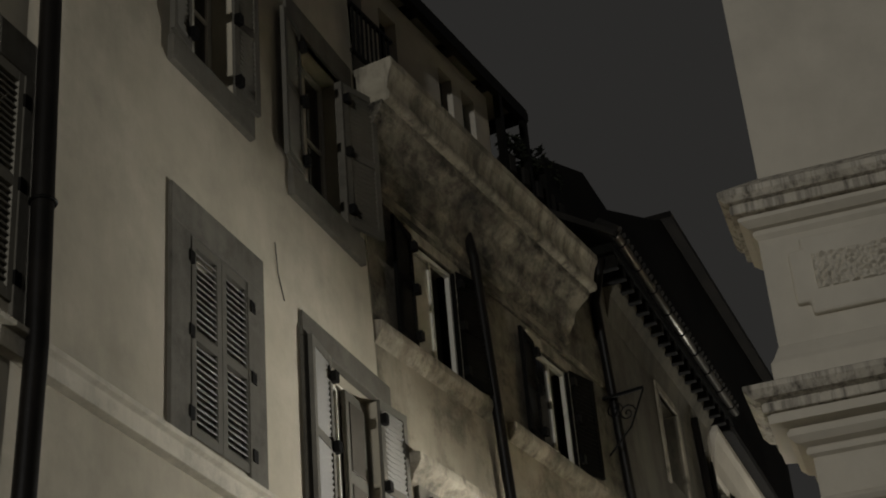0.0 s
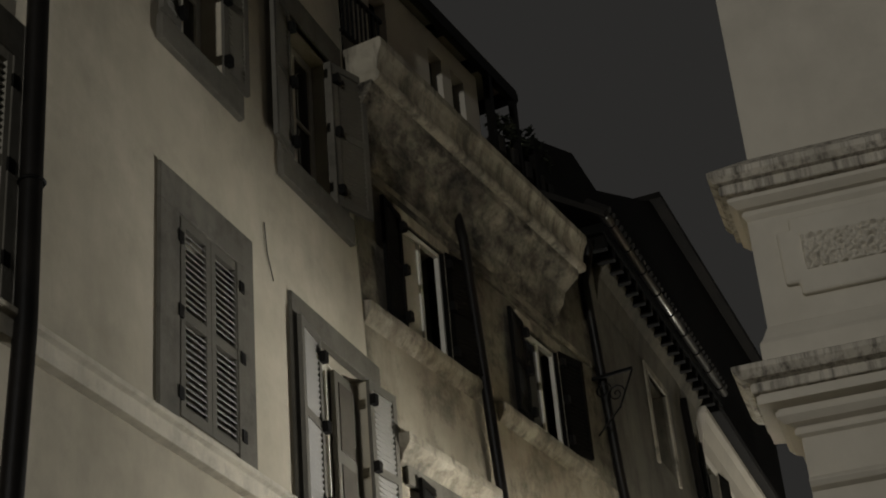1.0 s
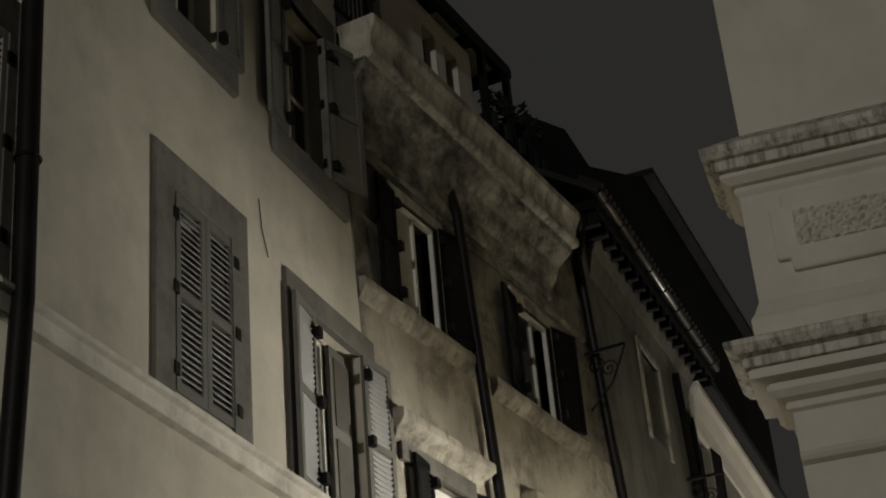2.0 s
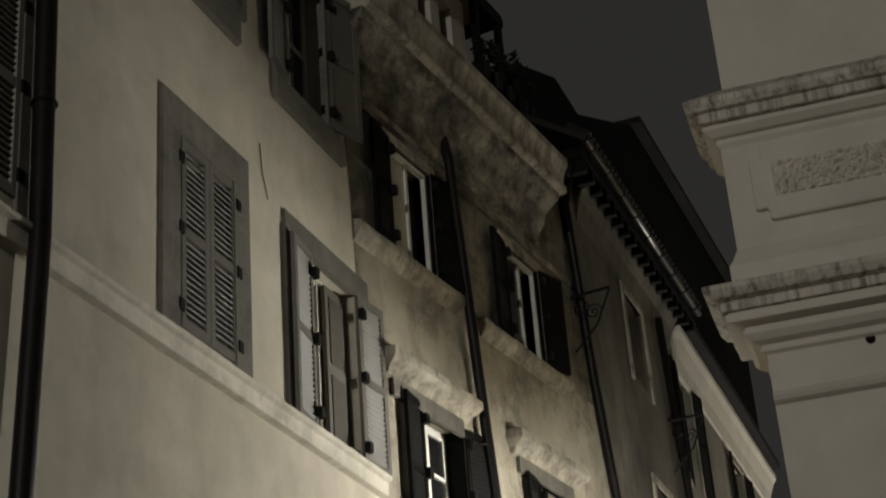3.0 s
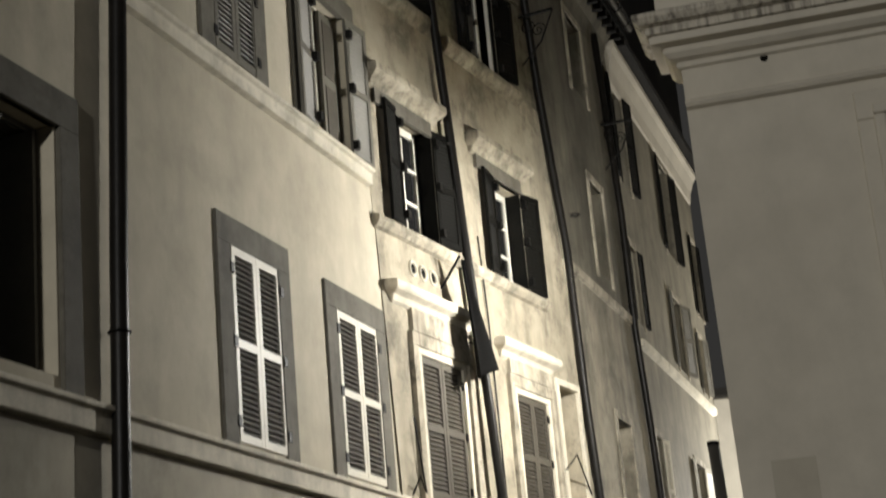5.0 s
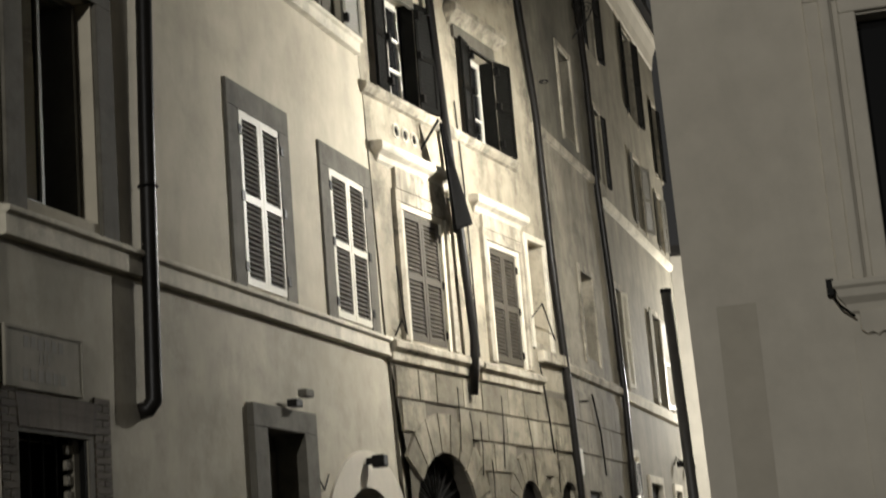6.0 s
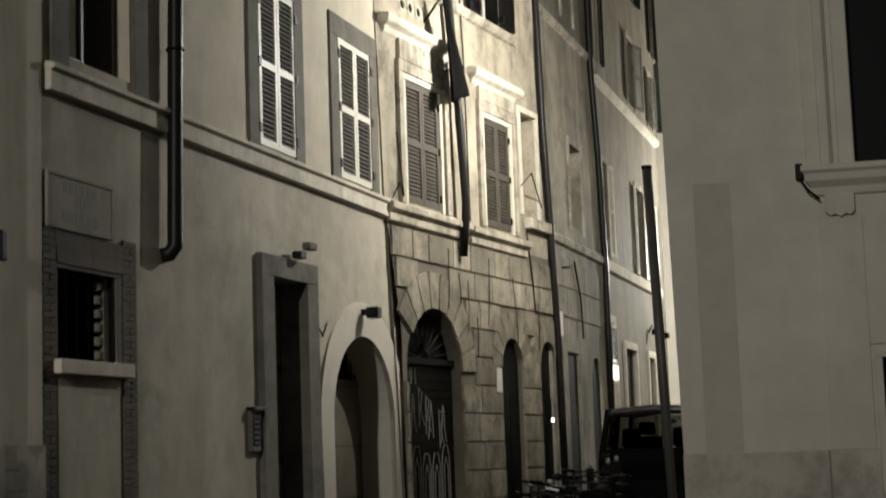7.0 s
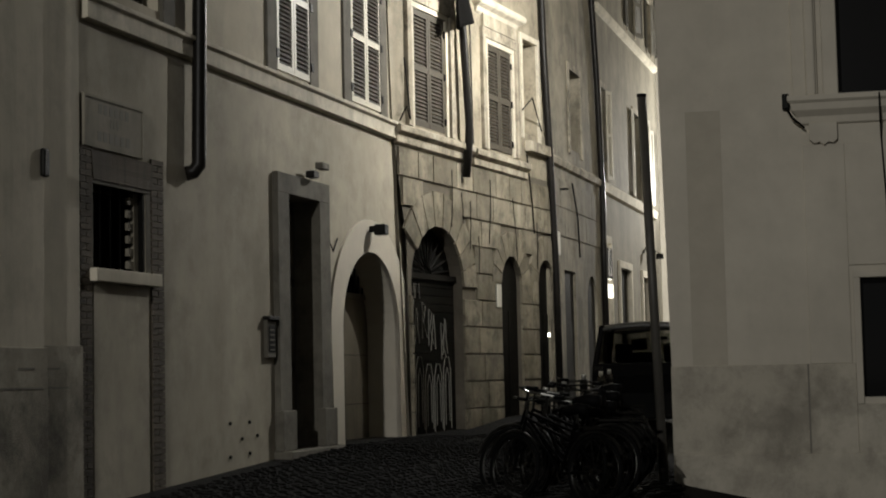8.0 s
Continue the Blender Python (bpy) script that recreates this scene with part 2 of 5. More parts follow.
def wall_geo(x0, x1, z0, z1, holes, depth, left=None, right=None):
    """A thick wall; holes are (x0, x1, z0, z1) or, arched, (x0, x1, z0, z1, springing). left and right give the ends' x at a height."""
    g = Geo()
    left, right = left or (lambda z: x0), right or (lambda z: x1)
    xs = sorted({x0, x1, *[h[0] for h in holes], *[h[1] for h in holes]})
    zs = sorted({z0, z1, *[h[2] for h in holes], *[h[3] for h in holes]})

    def px(x, z):
        return left(z) if x == x0 else right(z) if x == x1 else x

    for a, b in zip(xs, xs[1:]):
        for c, d in zip(zs, zs[1:]):
            if any(h[0] <= (a + b) / 2 <= h[1] and h[2] <= (c + d) / 2 <= h[3] for h in holes):
                continue
            q = [(px(a, c), c), (px(b, c), c), (px(b, d), d), (px(a, d), d)]
            g.add([(x, 0, z) for x, z in q], [(0, 1, 2, 3)])
            g.add([(x, depth, z) for x, z in q], [(3, 2, 1, 0)])
    for h in holes:
        if len(h) == 5:
            arc = arch_points(h[0], h[1], h[4], h[3])
            out = [(h[1], h[2])] + arc + [(h[0], h[2])]
            for (ax, az), (bx, bz) in zip(arc, arc[1:]):
                g.add([(ax, 0, az), (ax, 0, h[3]), (bx, 0, h[3]), (bx, 0, bz)], [(0, 1, 2, 3)])
                g.add([(ax, depth, az), (ax, depth, h[3]), (bx, depth, h[3]), (bx, depth, bz)], [(3, 2, 1, 0)])
        else:
            out = [(h[1], h[2]), (h[1], h[3]), (h[0], h[3]), (h[0], h[2])]
        out.append(out[0])
        for (ax, az), (bx, bz) in zip(out, out[1:]):
            g.add([(ax, 0, az), (bx, 0, bz), (bx, depth, bz), (ax, depth, az)], [(0, 1, 2, 3)])
    ends = [(left(z0), z0), (left(z1), z1)], [(right(z1), z1), (right(z0), z0)], [(left(z1), z1), (right(z1), z1)]
    for (ax, az), (bx, bz) in ends:
        g.add([(ax, 0, az), (bx, 0, bz), (bx, depth, bz), (ax, depth, az)], [(0, 1, 2, 3)])
    return g


def leaf_geo(w, h, mid=0.5):
    """The frame of a louvred shutter leaf, hinged at x = 0, its outer face at out = 0.04."""
    g = Geo()
    e = 0.065
    g.box(0, e, 0, 0.04, 0, h)
    g.box(w - e, w, 0, 0.04, 0, h)
    for z in (0, h - 0.08, h * mid - 0.04):
        g.box(e - 0.002, w - e + 0.002, 0.001, 0.039, z, z + 0.08)
    return g


def slat_mesh(w):
    e = 0.065
    return Geo().add([(e, -0.036, -0.024), (w - e, -0.036, -0.024), (w - e, -0.006, 0.018), (e, -0.006, 0.018),
                      (e, -0.032, -0.030), (w - e, -0.032, -0.030), (w - e, -0.002, 0.012), (e, -0.002, 0.012)],
                     [(0, 1, 2, 3), (7, 6, 5, 4), (0, 4, 5, 1), (3, 2, 6, 7), (0, 3, 7, 4), (1, 5, 6, 2)]).mesh("slat")


COUNT = {}


def opening(kind, label, at):
    """A window or door of a facade, to hold its frame, leaves and panes."""
    COUNT[kind] = COUNT.get(kind, 0) + 1
    return thing(f"{kind}_{COUNT[kind]}", label, kind, at, kind="structure")


def surround(parent, x0, x1, z0, z1, w, out, top=None, back=-0.05, mat=None, bevel=0.008):
    """A frame round an opening whose outer size is x0..x1, z0..z1: two jambs and a lintel."""
    top = top or w
    mat = mat or STONE_GREY
    part("jamb", Geo().box(x0, x0 + w, back, out, z0, z1 - top), mat, parent, bevel=bevel)
    part("jamb", Geo().box(x1 - w, x1, back, out, z0, z1 - top), mat, parent, bevel=bevel)
    part("lintel", Geo().box(x0, x1, back, out, z1 - top, z1), mat, parent, bevel=bevel)


def casement(parent, x0, x1, z0, z1, back, bars=2, mat=None, open_half=False, curtain=False):
    """Glazed sashes set back in an opening: frame, glazing bars and panes."""
    mat = mat or SASH
    w = 0.05
    c = (x0 + x1) / 2
    g = Geo()
    g.box(x0, x0 + w, -back - 0.05, -back, z0, z1)
    g.box(x1 - w, x1, -back - 0.05, -back, z0, z1)
    g.box(x0 + w, x1 - w, -back - 0.05, -back, z1 - w, z1)
    g.box(x0 + w, x1 - w, -back - 0.05, -back, z0, z0 + w)
    part("sash_frame", g, mat, parent)
    halves = ((x0 + w, c), (c, x1 - w))
    for i, (a, b) in enumerate(halves):
        if open_half and i == 1:
            continue
        s = Geo()
        s.box(a, a + 0.045, -back - 0.04, -back + 0.012, z0 + w, z1 - w)
        s.box(b - 0.045, b, -back - 0.04, -back + 0.012, z0 + w, z1 - w)
        for k in range(bars + 2):
            z = z0 + w + k * (z1 - z0 - 2 * w - 0.04) / (bars + 1)
            s.box(a + 0.045, b - 0.045, -back - 0.035, -back + 0.008, z, z + 0.035)
        part("sash", s, mat, parent)
        p = Geo().box(a + 0.045, b - 0.045, -back - 0.02, -back - 0.012, z0 + w, z1 - w)
        if curtain:
            part("blind", p, CURTAIN, parent, "pale drawn inner blind")
        else:
            part("pane", p, GLASS, parent)


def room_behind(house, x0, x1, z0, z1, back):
    # black sheet in place of the unlit room's own darkness
    part("black_room_sheet", Geo().box(x0 - 0.15, x1 + 0.15, -back - 0.06, -back, z0 - 0.15, z1 + 0.15), BLACK, house)


def shutters(window, x0, x1, z0, z1, angles, mat, out=0.0, mid=0.5, hinges=True, slat_mat=None):
    """A pair of leaves; the angles are the degrees by which the near and the far leaf stand open."""
    w, h = (x1 - x0) / 2 - 0.004, z1 - z0
    me = leaf_geo(w, h, mid).mesh("shutter")
    me_slat = slat_mesh(w)
    for side, a in zip((0, 1), angles):
        if a is None:
            continue
        if side == 0:
            m = pose(x0, -out, z0, 0, 0, -a)
        else:
            m = pose(x1, -out, z0, 0, 0, a) @ Matrix.Diagonal((-1, 1, 1, 1))
        leaf = part("shutter", me, mat, window, at=m)
        for lo, hi in ((0.08, h * mid - 0.04), (h * mid + 0.04, h - 0.08)):
            k = max(3, int((hi - lo) / 0.052))
            for i in range(k):
                part("slat", me_slat, slat_mat or mat, leaf, at=pose(0, 0, lo + (i + 0.5) * (hi - lo) / k))
        if hinges:
            for f in (0.1, 0.5, 0.88):
                x = x0 - 0.02 if side == 0 else x1 + 0.02
                part("hinge", Geo().box(x - 0.035, x + 0.035, out, out + 0.06, z0 + f * h - 0.05, z0 + f * h + 0.05), IRON, window)


def facade(x, y, yaw):
    return pose(x, y, 0, 0, 0, 90 - yaw)


def downpipe(path, r, label, at, brackets=()):
    t = thing("downpipe", label, "pipe", at)
    part("pipe", Geo().tube(path, r, 12), PIPE, t, smooth=True)
    for z, x in brackets:
        part("bracket", Geo().ring((x, path[0][1], z), (0, 0, 1), r + 0.008, 0.012, 16, 6), IRON, t)
    return t


# ---- ground ----
def ground_z(x, y):
    gutter = 0.05 * max(0.0, min(y, 23) - 17.4) / (1 + math.exp(6 * (x + 0.7)))
    return 0.05 - gutter - 0.05 * (16.5 - min(y, 30)) - 0.2 * min(math.log1p(math.exp(4 * (x + 1.0))) / 4, 5.0)


def ground_mesh():
    xs = [-400, -60, -20, -10, -6, -4, -3, -2.5, -2, -1.5, -1, -0.5, 0, 0.5, 1, 1.5, 2, 2.5, 3, 3.5, 6, 12, 30, 100, 400]
    ys = [-300, -60, -20, -10, -4, 0, 4, 8, 10, 12, 14, 16, 18, 20, 24, 30, 40, 80, 300]
    g = Geo()
    for y in ys:
        for x in xs:
            g.v.append((x, y, ground_z(max(-20, min(x, 20)), max(-20, y))))
    k = len(xs)
    g.f = [(j * k + i, j * k + i + 1, (j + 1) * k + i + 1, (j + 1) * k + i) for j in range(len(ys) - 1) for i in range(k - 1)]
    return g


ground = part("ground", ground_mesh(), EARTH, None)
tagged(ground, "dark worn basalt street surface at night", "street", kind="structure")

# ---- the near plastered house ----
F1 = facade(-2.2, 18.482, 13.118)
near_house = thing("house", "plastered ochre townhouse with grey stone window frames and shutters", "house", F1)


def end1(z):
    """The far end of the near house leans in towards the top."""
    return float(np.interp(z, [-1, 2.7, 4.3, 7.5, 9.9, 11.1, 15], [2.2, 2.1, 1.68, 1.5, 0.8, 0.7, 0.55]))


H1 = [(-2.62, -1.7, 8.18, 9.83), (-0.27, 0.72, 8.05, 9.8), (-2.62, -1.9, 11.5, 13.2), (-0.62, 0.3, 11.42, 13.1),
      (-2.52, -1.5, 4.43, 6.24), (-0.08, 1.05, 4.42, 6.2), (-2.33, -1.36, 0.1, 3.02), (-0.58, 1.6, 0.05, 2.53, 1.5),
      (-6.77, -5.76, 1.92, 2.68), (-6.6, -5.45, 4.5, 6.45), (-6.2, -4.75, 8.25, 9.95)]
Z1 = [(-1.2, 4.3, 2.2), (4.3, 7.6, 1.68), (7.6, 10.0, 1.5), (10.0, 15.2, 0.78)]
for z0, z1, xe in Z1:
    hs = [h for h in H1 if z0 <= h[2] < z1]
    part("wall", wall_geo(-7.05, xe, z0, z1, hs, 0.5, right=end1), PLASTER_LOW if z0 < 0 else PLASTER, near_house)
part("roof", Geo().poly([(-7.3, 15.2), (1.2, 15.2), (1.2, 15.35), (-7.3, 15.35)], -8.0, 0.55), TILE, near_house)
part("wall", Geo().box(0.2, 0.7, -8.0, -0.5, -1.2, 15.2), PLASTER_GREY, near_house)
part("black_room_sheet", Geo().box(-7.0, 0.2, -1.7, -1.6, -1.0, 15.0), BLACK, near_house)

# string courses
part("string_course", Geo().sweep([(0, 7.87), (0.075, 7.88), (0.075, 8.01), (0.115, 8.03), (0.115, 8.07), (0, 8.09)], -6.95, 1.12, 0.2), STONE_BAND, near_house, "pale stone string course", 0.006)
part("string_course", Geo().sweep([(0, 4.13), (0.075, 4.14), (0.075, 4.30), (0.115, 4.32), (0.115, 4.36), (0, 4.39)], -6.95, 1.6, 0.2), STONE_BAND, near_house, "pale stone string course", 0.006)

# upper storey, closed pair and open pair
w = opening("window", "closed grey louvred shutters in grey stone frame", F1)
surround(w, -2.92, -1.48, 8.1, 10.16, 0.28, 0.03, 0.32, mat=STONE_GREY)
shutters(w, -2.61, -1.71, 8.18, 9.83, (0, 0), SHUTTER, out=-0.02)
w = opening("window", "half-open shutters over a pale sash", F1)
surround(w, -0.8, 1.0, 8.06, 10.03, 0.26, 0.03, 0.24, mat=STONE_GREY)
shutters(w, -0.27, 0.72, 8.07, 9.8, (173, 174), SHUTTER, out=0.035)
casement(w, -0.27, 0.72, 8.05, 9.8, 0.16, 0, open_half=True)
part("open_sash", Geo().box(0.24, 0.66, -0.14, -0.09, 8.1, 9.74), SHUTTER, w, "grey inner leaf pushed half open", 0.01)
for z0, z1 in ((8.2, 8.85), (8.97, 9.64)):
    part("sash_panel", Geo().box(0.31, 0.59, -0.092, -0.08, z0, z1), SHUTTER_BROWN, w, bevel=0.01)
# top storey
w = opening("window", "open window with stone sill", F1)
surround(w, -2.92, -1.6, 11.28, 13.5, 0.25, 0.03, 0.3, mat=STONE_GREY)
part("sill", Geo().box(-2.95, -1.62, -0.05, 0.06, 11.27, 11.52), STONE_GREY, w, bevel=0.008)
shutters(w, -2.62, -1.9, 11.55, 13.2, (172, 172), SHUTTER, out=0.03)
casement(w, -2.62, -1.9, 11.5, 13.2, 0.2, 1)
w = opening("window", "open window with dark shutters", F1)
surround(w, -0.9, 0.52, 11.14, 13.4, 0.26, 0.03, 0.3, mat=STONE_GREY)
part("sill", Geo().box(-0.92, 0.56, -0.05, 0.06, 11.12, 11.4), STONE_GREY, w, bevel=0.008)
shutters(w, -0.62, 0.3, 11.45, 13.1, (172, 160), SHUTTER, out=0.03)
casement(w, -0.62, 0.3, 11.42, 13.1, 0.2, 1)
# first floor
for x0, x1, z1 in ((-2.82, -1.26, 6.52), (-0.38, 1.28, 6.44)):
    w = opening("window", "closed pale-framed louvred shutters in grey stone frame", F1)
    surround(w, x0, x1, 4.37, z1, 0.27, 0.03, 0.27, mat=STONE_GREY)
    a, b = x0 + 0.3, x1 - 0.24
    shutters(w, a, b, 4.43, z1 - 0.27, (0, 0), SHUTTER_PALE, out=-0.02, slat_mat=SHUTTER_BROWN)

# left bay
w = opening("window", "open dark casement in grey stone frame", F1)
surround(w, -6.87, -5.15, 4.39, 6.75, 0.27, 0.04, 0.3, mat=STONE_GREY)
casement(w, -6.6, -5.45, 4.5, 6.45, 0.16, 0, mat=SHUTTER, open_half=True)
part("open_sash", Geo().box(-5.56, -5.52, -0.5, -0.12, 4.55, 6.4), SHUTTER, w)
w = opening("window", "closed grey louvred shutters in grey stone frame", F1)
surround(w, -6.5, -4.5, 8.1, 10.25, 0.26, 0.03, 0.3, mat=STONE_GREY)
shutters(w, -6.2, -4.75, 8.25, 9.95, (0, 0), SHUTTER_GREY, out=-0.02)

# street door
d = opening("door", "tall dark wooden door in grey stone frame", F1)
surround(d, -2.68, -1.07, 0.08, 3.24, 0.33, 0.07, 0.23, back=-0.3, mat=STONE_GREY)
part("door_leaf", Geo().box(-2.33, -1.85, -0.34, -0.28, 0.1, 3.0), SHUTTER_BROWN, d)
part("door_leaf", Geo().box(-1.84, -1.36, -0.34, -0.28, 0.1, 3.0), SHUTTER_BROWN, d)
for x in (-2.26, -1.78):
    for z0, z1 in ((0.25, 1.0), (1.1, 2.0), (2.1, 2.85)):
        part("panel", Geo().box(x, x + 0.36, -0.28, -0.26, z0, z1), DOOR_WOOD, d, bevel=0.01)
part("notice", Geo().box(-2.2, -2.0, -0.262, -0.256, 2.45, 2.72), PAPER, d, "small pale paper notice")
part("handle", Geo().tube([(-1.9, 0.2, 1.15), (-1.9, 0.2, 1.4)], 0.02), IRON, d)
part("step", Geo().box(-2.72, -0.85, -0.3, 0.22, -0.3, 0.1), STONE_GREY, d, "worn stone threshold", 0.015)
for x0, x1 in ((-2.7, -2.3), (-1.42, -1.02)):
    part("plinth_block", Geo().box(x0, x1, 0.0, 0.11, 0.1, 0.55), STONE_GREY, d, bevel=0.012)

# garage arch with a pale painted surround
arc_o = arch_points(-0.98, 2.02, 1.5, 2.95, 24)
arc_i = arch_points(-0.58, 1.6, 1.5, 2.53, 24)
g = Geo()
out_pts = [(2.1, -0.3)] + arc_o + [(-0.9, -0.3)]
in_pts = [(1.594, -0.3)] + [(0.51 + (x - 0.51) * 0.994, z - 0.006) for x, z in arc_i] + [(-0.574, -0.3)]
for (a, b), (c, e) in zip(zip(out_pts, out_pts[1:]), zip(in_pts, in_pts[1:])):
    g.poly([a, b, e, c], -0.04, 0.03)
d = opening("door", "wide wooden double door under a pale painted arch", F1)
part("arch_surround", g, RENDER_PALE, d, "pale painted plaster arch")
g = Geo()
for (a, b) in zip(in_pts, in_pts[1:]):
    g.add([(a[0], -0.03, a[1]), (b[0], -0.03, b[1]), (b[0], 0.46, b[1]), (a[0], 0.46, a[1])], [(0, 1, 2, 3)])
part("reveal", g, RENDER_PALE, d, "smooth pale plaster reveal")
part("door_leaf", Geo().box(-0.62, 0.5, -0.5, -0.44, -0.1, 1.95), DOOR_WOOD, d)
part("door_leaf", Geo().box(0.515, 1.64, -0.5, -0.44, -0.1, 1.95), DOOR_WOOD, d)
for z in (0.55, 1.2):
    part("rail_joint", Geo().box(-0.6, 1.62, -0.443, -0.437, z, z + 0.008), DOOR_DARK, d)
part("transom", Geo().box(-0.62, 1.64, -0.5, -0.41, 1.95, 2.03), DOOR_WOOD, d)
for i in range(15):
    x = -0.5 + 0.145 * i
    part("bar", Geo().tube([(x, 0.43, 2.0), (x, 0.43, 2.55)], 0.012, 6), IRON, d)
part("step", Geo().box(-0.6, 1.66, -0.44, 0.12, -0.3, 0.04), STONE_GREY, d, bevel=0.012)

# barred window with brick frame, and its plastered infill
w = opening("window", "small barred window in a worn brick frame", F1)
surround(w, -6.86, -5.66, 1.9, 2.75, 0.09, 0.01, 0.07, back=-0.25, mat=STONE_GREY)
part("sill", Geo().box(-6.85, -5.58, -0.1, 0.09, 1.8, 1.92), PLASTER_FAR, w, "pale stone sill", 0.01)
for i in range(5):
    x = -6.65 + 0.19 * i
    part("bar", Geo().tube([(x, 0.1, 1.9), (x, 0.1, 2.7)], 0.012, 6), IRON, w)
g = Geo()
for i in range(6):
    g.box(-5.99, -5.88, -0.09, -0.06, 1.96 + 0.12 * i, 2.03 + 0.12 * i)
g.box(-5.88, -5.79, -0.1, -0.055, 1.925, 2.675)
part("grille", g, PLASTER_DIM, w, "pale toothed stone grille")
# near-black sheet on the far reveal: its shade is put into the colour
part("jamb_lining", Geo().box(-5.8, -5.764, -0.3, -0.004, 1.93, 2.68), SHUTTER_DARK, w)
room_behind(near_house, -6.77, -5.76, 1.92, 2.68, 0.32)
part("infill", Geo().box(-6.78, -5.72, -0.01, 0.012, -1.0, 1.8), PLASTER_LOW, near_house, "plaster infill under the window", 0.006)
brick = Geo().box(-0.11, 0.11, 0, 0.02, -0.026, 0.026).mesh("brick")
brick_end = Geo().box(-0.055, 0.055, 0, 0.02, -0.026, 0.026).mesh("brick")
soldier = Geo().box(-0.028, 0.028, 0, 0.022, -0.13, 0.13).mesh("brick")
for me in (brick, brick_end, soldier):
    me.materials.append(BRICK)
for row in range(58):
    z = -0.42 + row * 0.06
    for x0, x1 in ((-7.02, -6.8), (-5.66, -5.40)):
        if row % 2:
            part("brick", brick, BRICK, near_house, at=pose((x0 + x1) / 2, 0, z) @ Matrix.Diagonal(((x1 - x0) / 0.235, 1, 1, 1)))
        else:
            for x in (x0 + (x1 - x0) * 0.25, x0 + (x1 - x0) * 0.75):
                part("brick", brick_end, BRICK, near_house, at=pose(x, 0.003, z) @ Matrix.Diagonal(((x1 - x0) / 0.24, 1, 1, 1)))
for i in range(24):
    part("brick", soldier, BRICK, near_house, at=pose(-6.77 + i * 0.048, 0, 2.85, 0, (i - 12) * 0.8, 0))

# street-name plaque, unreadable letters as bars
sign = thing("street_sign", "pale marble street-name plaque with worn lettering on plaster", "sign", F1)
part("plaque", Geo().box(-6.98, -5.85, 0.004, 0.035, 3.0, 3.47), MARBLE, sign, bevel=0.006)
surround(sign, -6.98, -5.85, 3.0, 3.47, 0.03, 0.045, 0.03, back=0.035, mat=MARBLE)
for z, x0, x1, k in ((3.36, -6.72, -6.12, 6), (3.25, -6.5, -6.32, 3), (3.11, -6.74, -6.1, 6)):
    for i in range(k):
        wd = (x1 - x0) / k
        part("letter_bar", Geo().box(x0 + i * wd + 0.01, x0 + (i + 1) * wd - 0.025, 0.035, 0.038, z - 0.045, z + 0.045), LETTER, sign)

# left neighbour, standing a little proud
left_house = thing("house", "pale plastered neighbouring house with a worn base", "house", F1)
part("wall", wall_geo(-16, -7.05, -1.5, 15.5, [], 0.5), PLASTER_FAR, left_house, at=pose(0, -0.03, 0))
part("corner_pier", Geo().box(-16, -7.76, 0.03, 0.1, -1.5, 15.45), PLASTER_FAR, left_house, "pale pier standing proud of the wall", 0.015)
part("base_render", Geo().box(-16, -7.74, 0.1, 0.118, -1.5, 1.2), SOCLE_DIRTY, left_house, "damp stained base render", 0.008)
for x0, x1, z, k in ((-8.6, -7.3, 0.86, 5), (-8.2, -7.45, 1.02, 3)):
    for i in range(k):
        a, b = x0 + (x1 - x0) * i / k, x0 + (x1 - x0) * (i + 1) / k
        part("plaster_crack", Geo().box(a, b, 0.04, 0.122 if b < -7.7 else 0.063, z + 0.012 * math.sin(3.1 * i), z + 0.016 + 0.012 * math.sin(3.1 * i)), LETTER, left_house)
part("base_render", Geo().box(-7.74, -7.055, 0.045, 0.06, -1.5, 1.22), SOCLE_DIRTY, left_house, "damp stained base render")
part("roof", Geo().box(-16, -7.05, -6, 0.6, 15.5, 15.7), TILE, left_house)

# ---- the stone-based palazzo ----
F2 = facade(-1.935, 19.621, 19.193)
palazzo = thing("house", "stained old palazzo with stone base, dark shutters and heavy cornice", "house", F2)


def start2(z):
    return float(np.interp(z, [-1, 2.7, 4.3, 7.5, 9.9, 11.1, 15], [0.72, 0.68, 0.28, 0.1, -0.32, -0.42, -0.5]))


def end2(z):
    return float(np.interp(z, [-1, 2.7, 7.3, 11, 13.6], [6.8, 6.75, 6.4, 5.9, 5.5]))


H2 = [(0.5, 1.45, 10.7, 12.0), (3.3, 4.25, 10.66, 11.92), (0.86, 1.78, 7.6, 9.08), (3.66, 4.58, 7.58, 9.0),
      (0.98, 2.08, 4.42, 6.08), (3.78, 4.8, 4.4, 6.04), (5.35, 6.0, 4.85, 6.42)]
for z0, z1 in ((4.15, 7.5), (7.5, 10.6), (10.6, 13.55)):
    # the storey under the cornice gets a darker, blotchier plaster
    part("wall", wall_geo(start2(z0), end2(z0), z0, z1, [h for h in H2 if z0 <= h[2] < z1], 0.5, left=start2, right=end2), PLASTER_DARK if z0 > 9 else PLASTER_OLD, palazzo)
H2B = [(0.8, 2.62, -0.6, 3.04, 2.2), (4.14, 5.02, -0.6, 2.77, 2.33), (5.8, 6.55, -0.6, 2.8, 2.42)]
base2 = part("wall", wall_geo(0.7, 6.8, -0.6, 4.15, H2B, 0.5, left=start2, right=end2), JOINT, palazzo, "rusticated ashlar base")
part("black_room_sheet", Geo().box(0.0, 7.2, -1.4, -1.3, -0.6, 13.2), BLACK, palazzo)
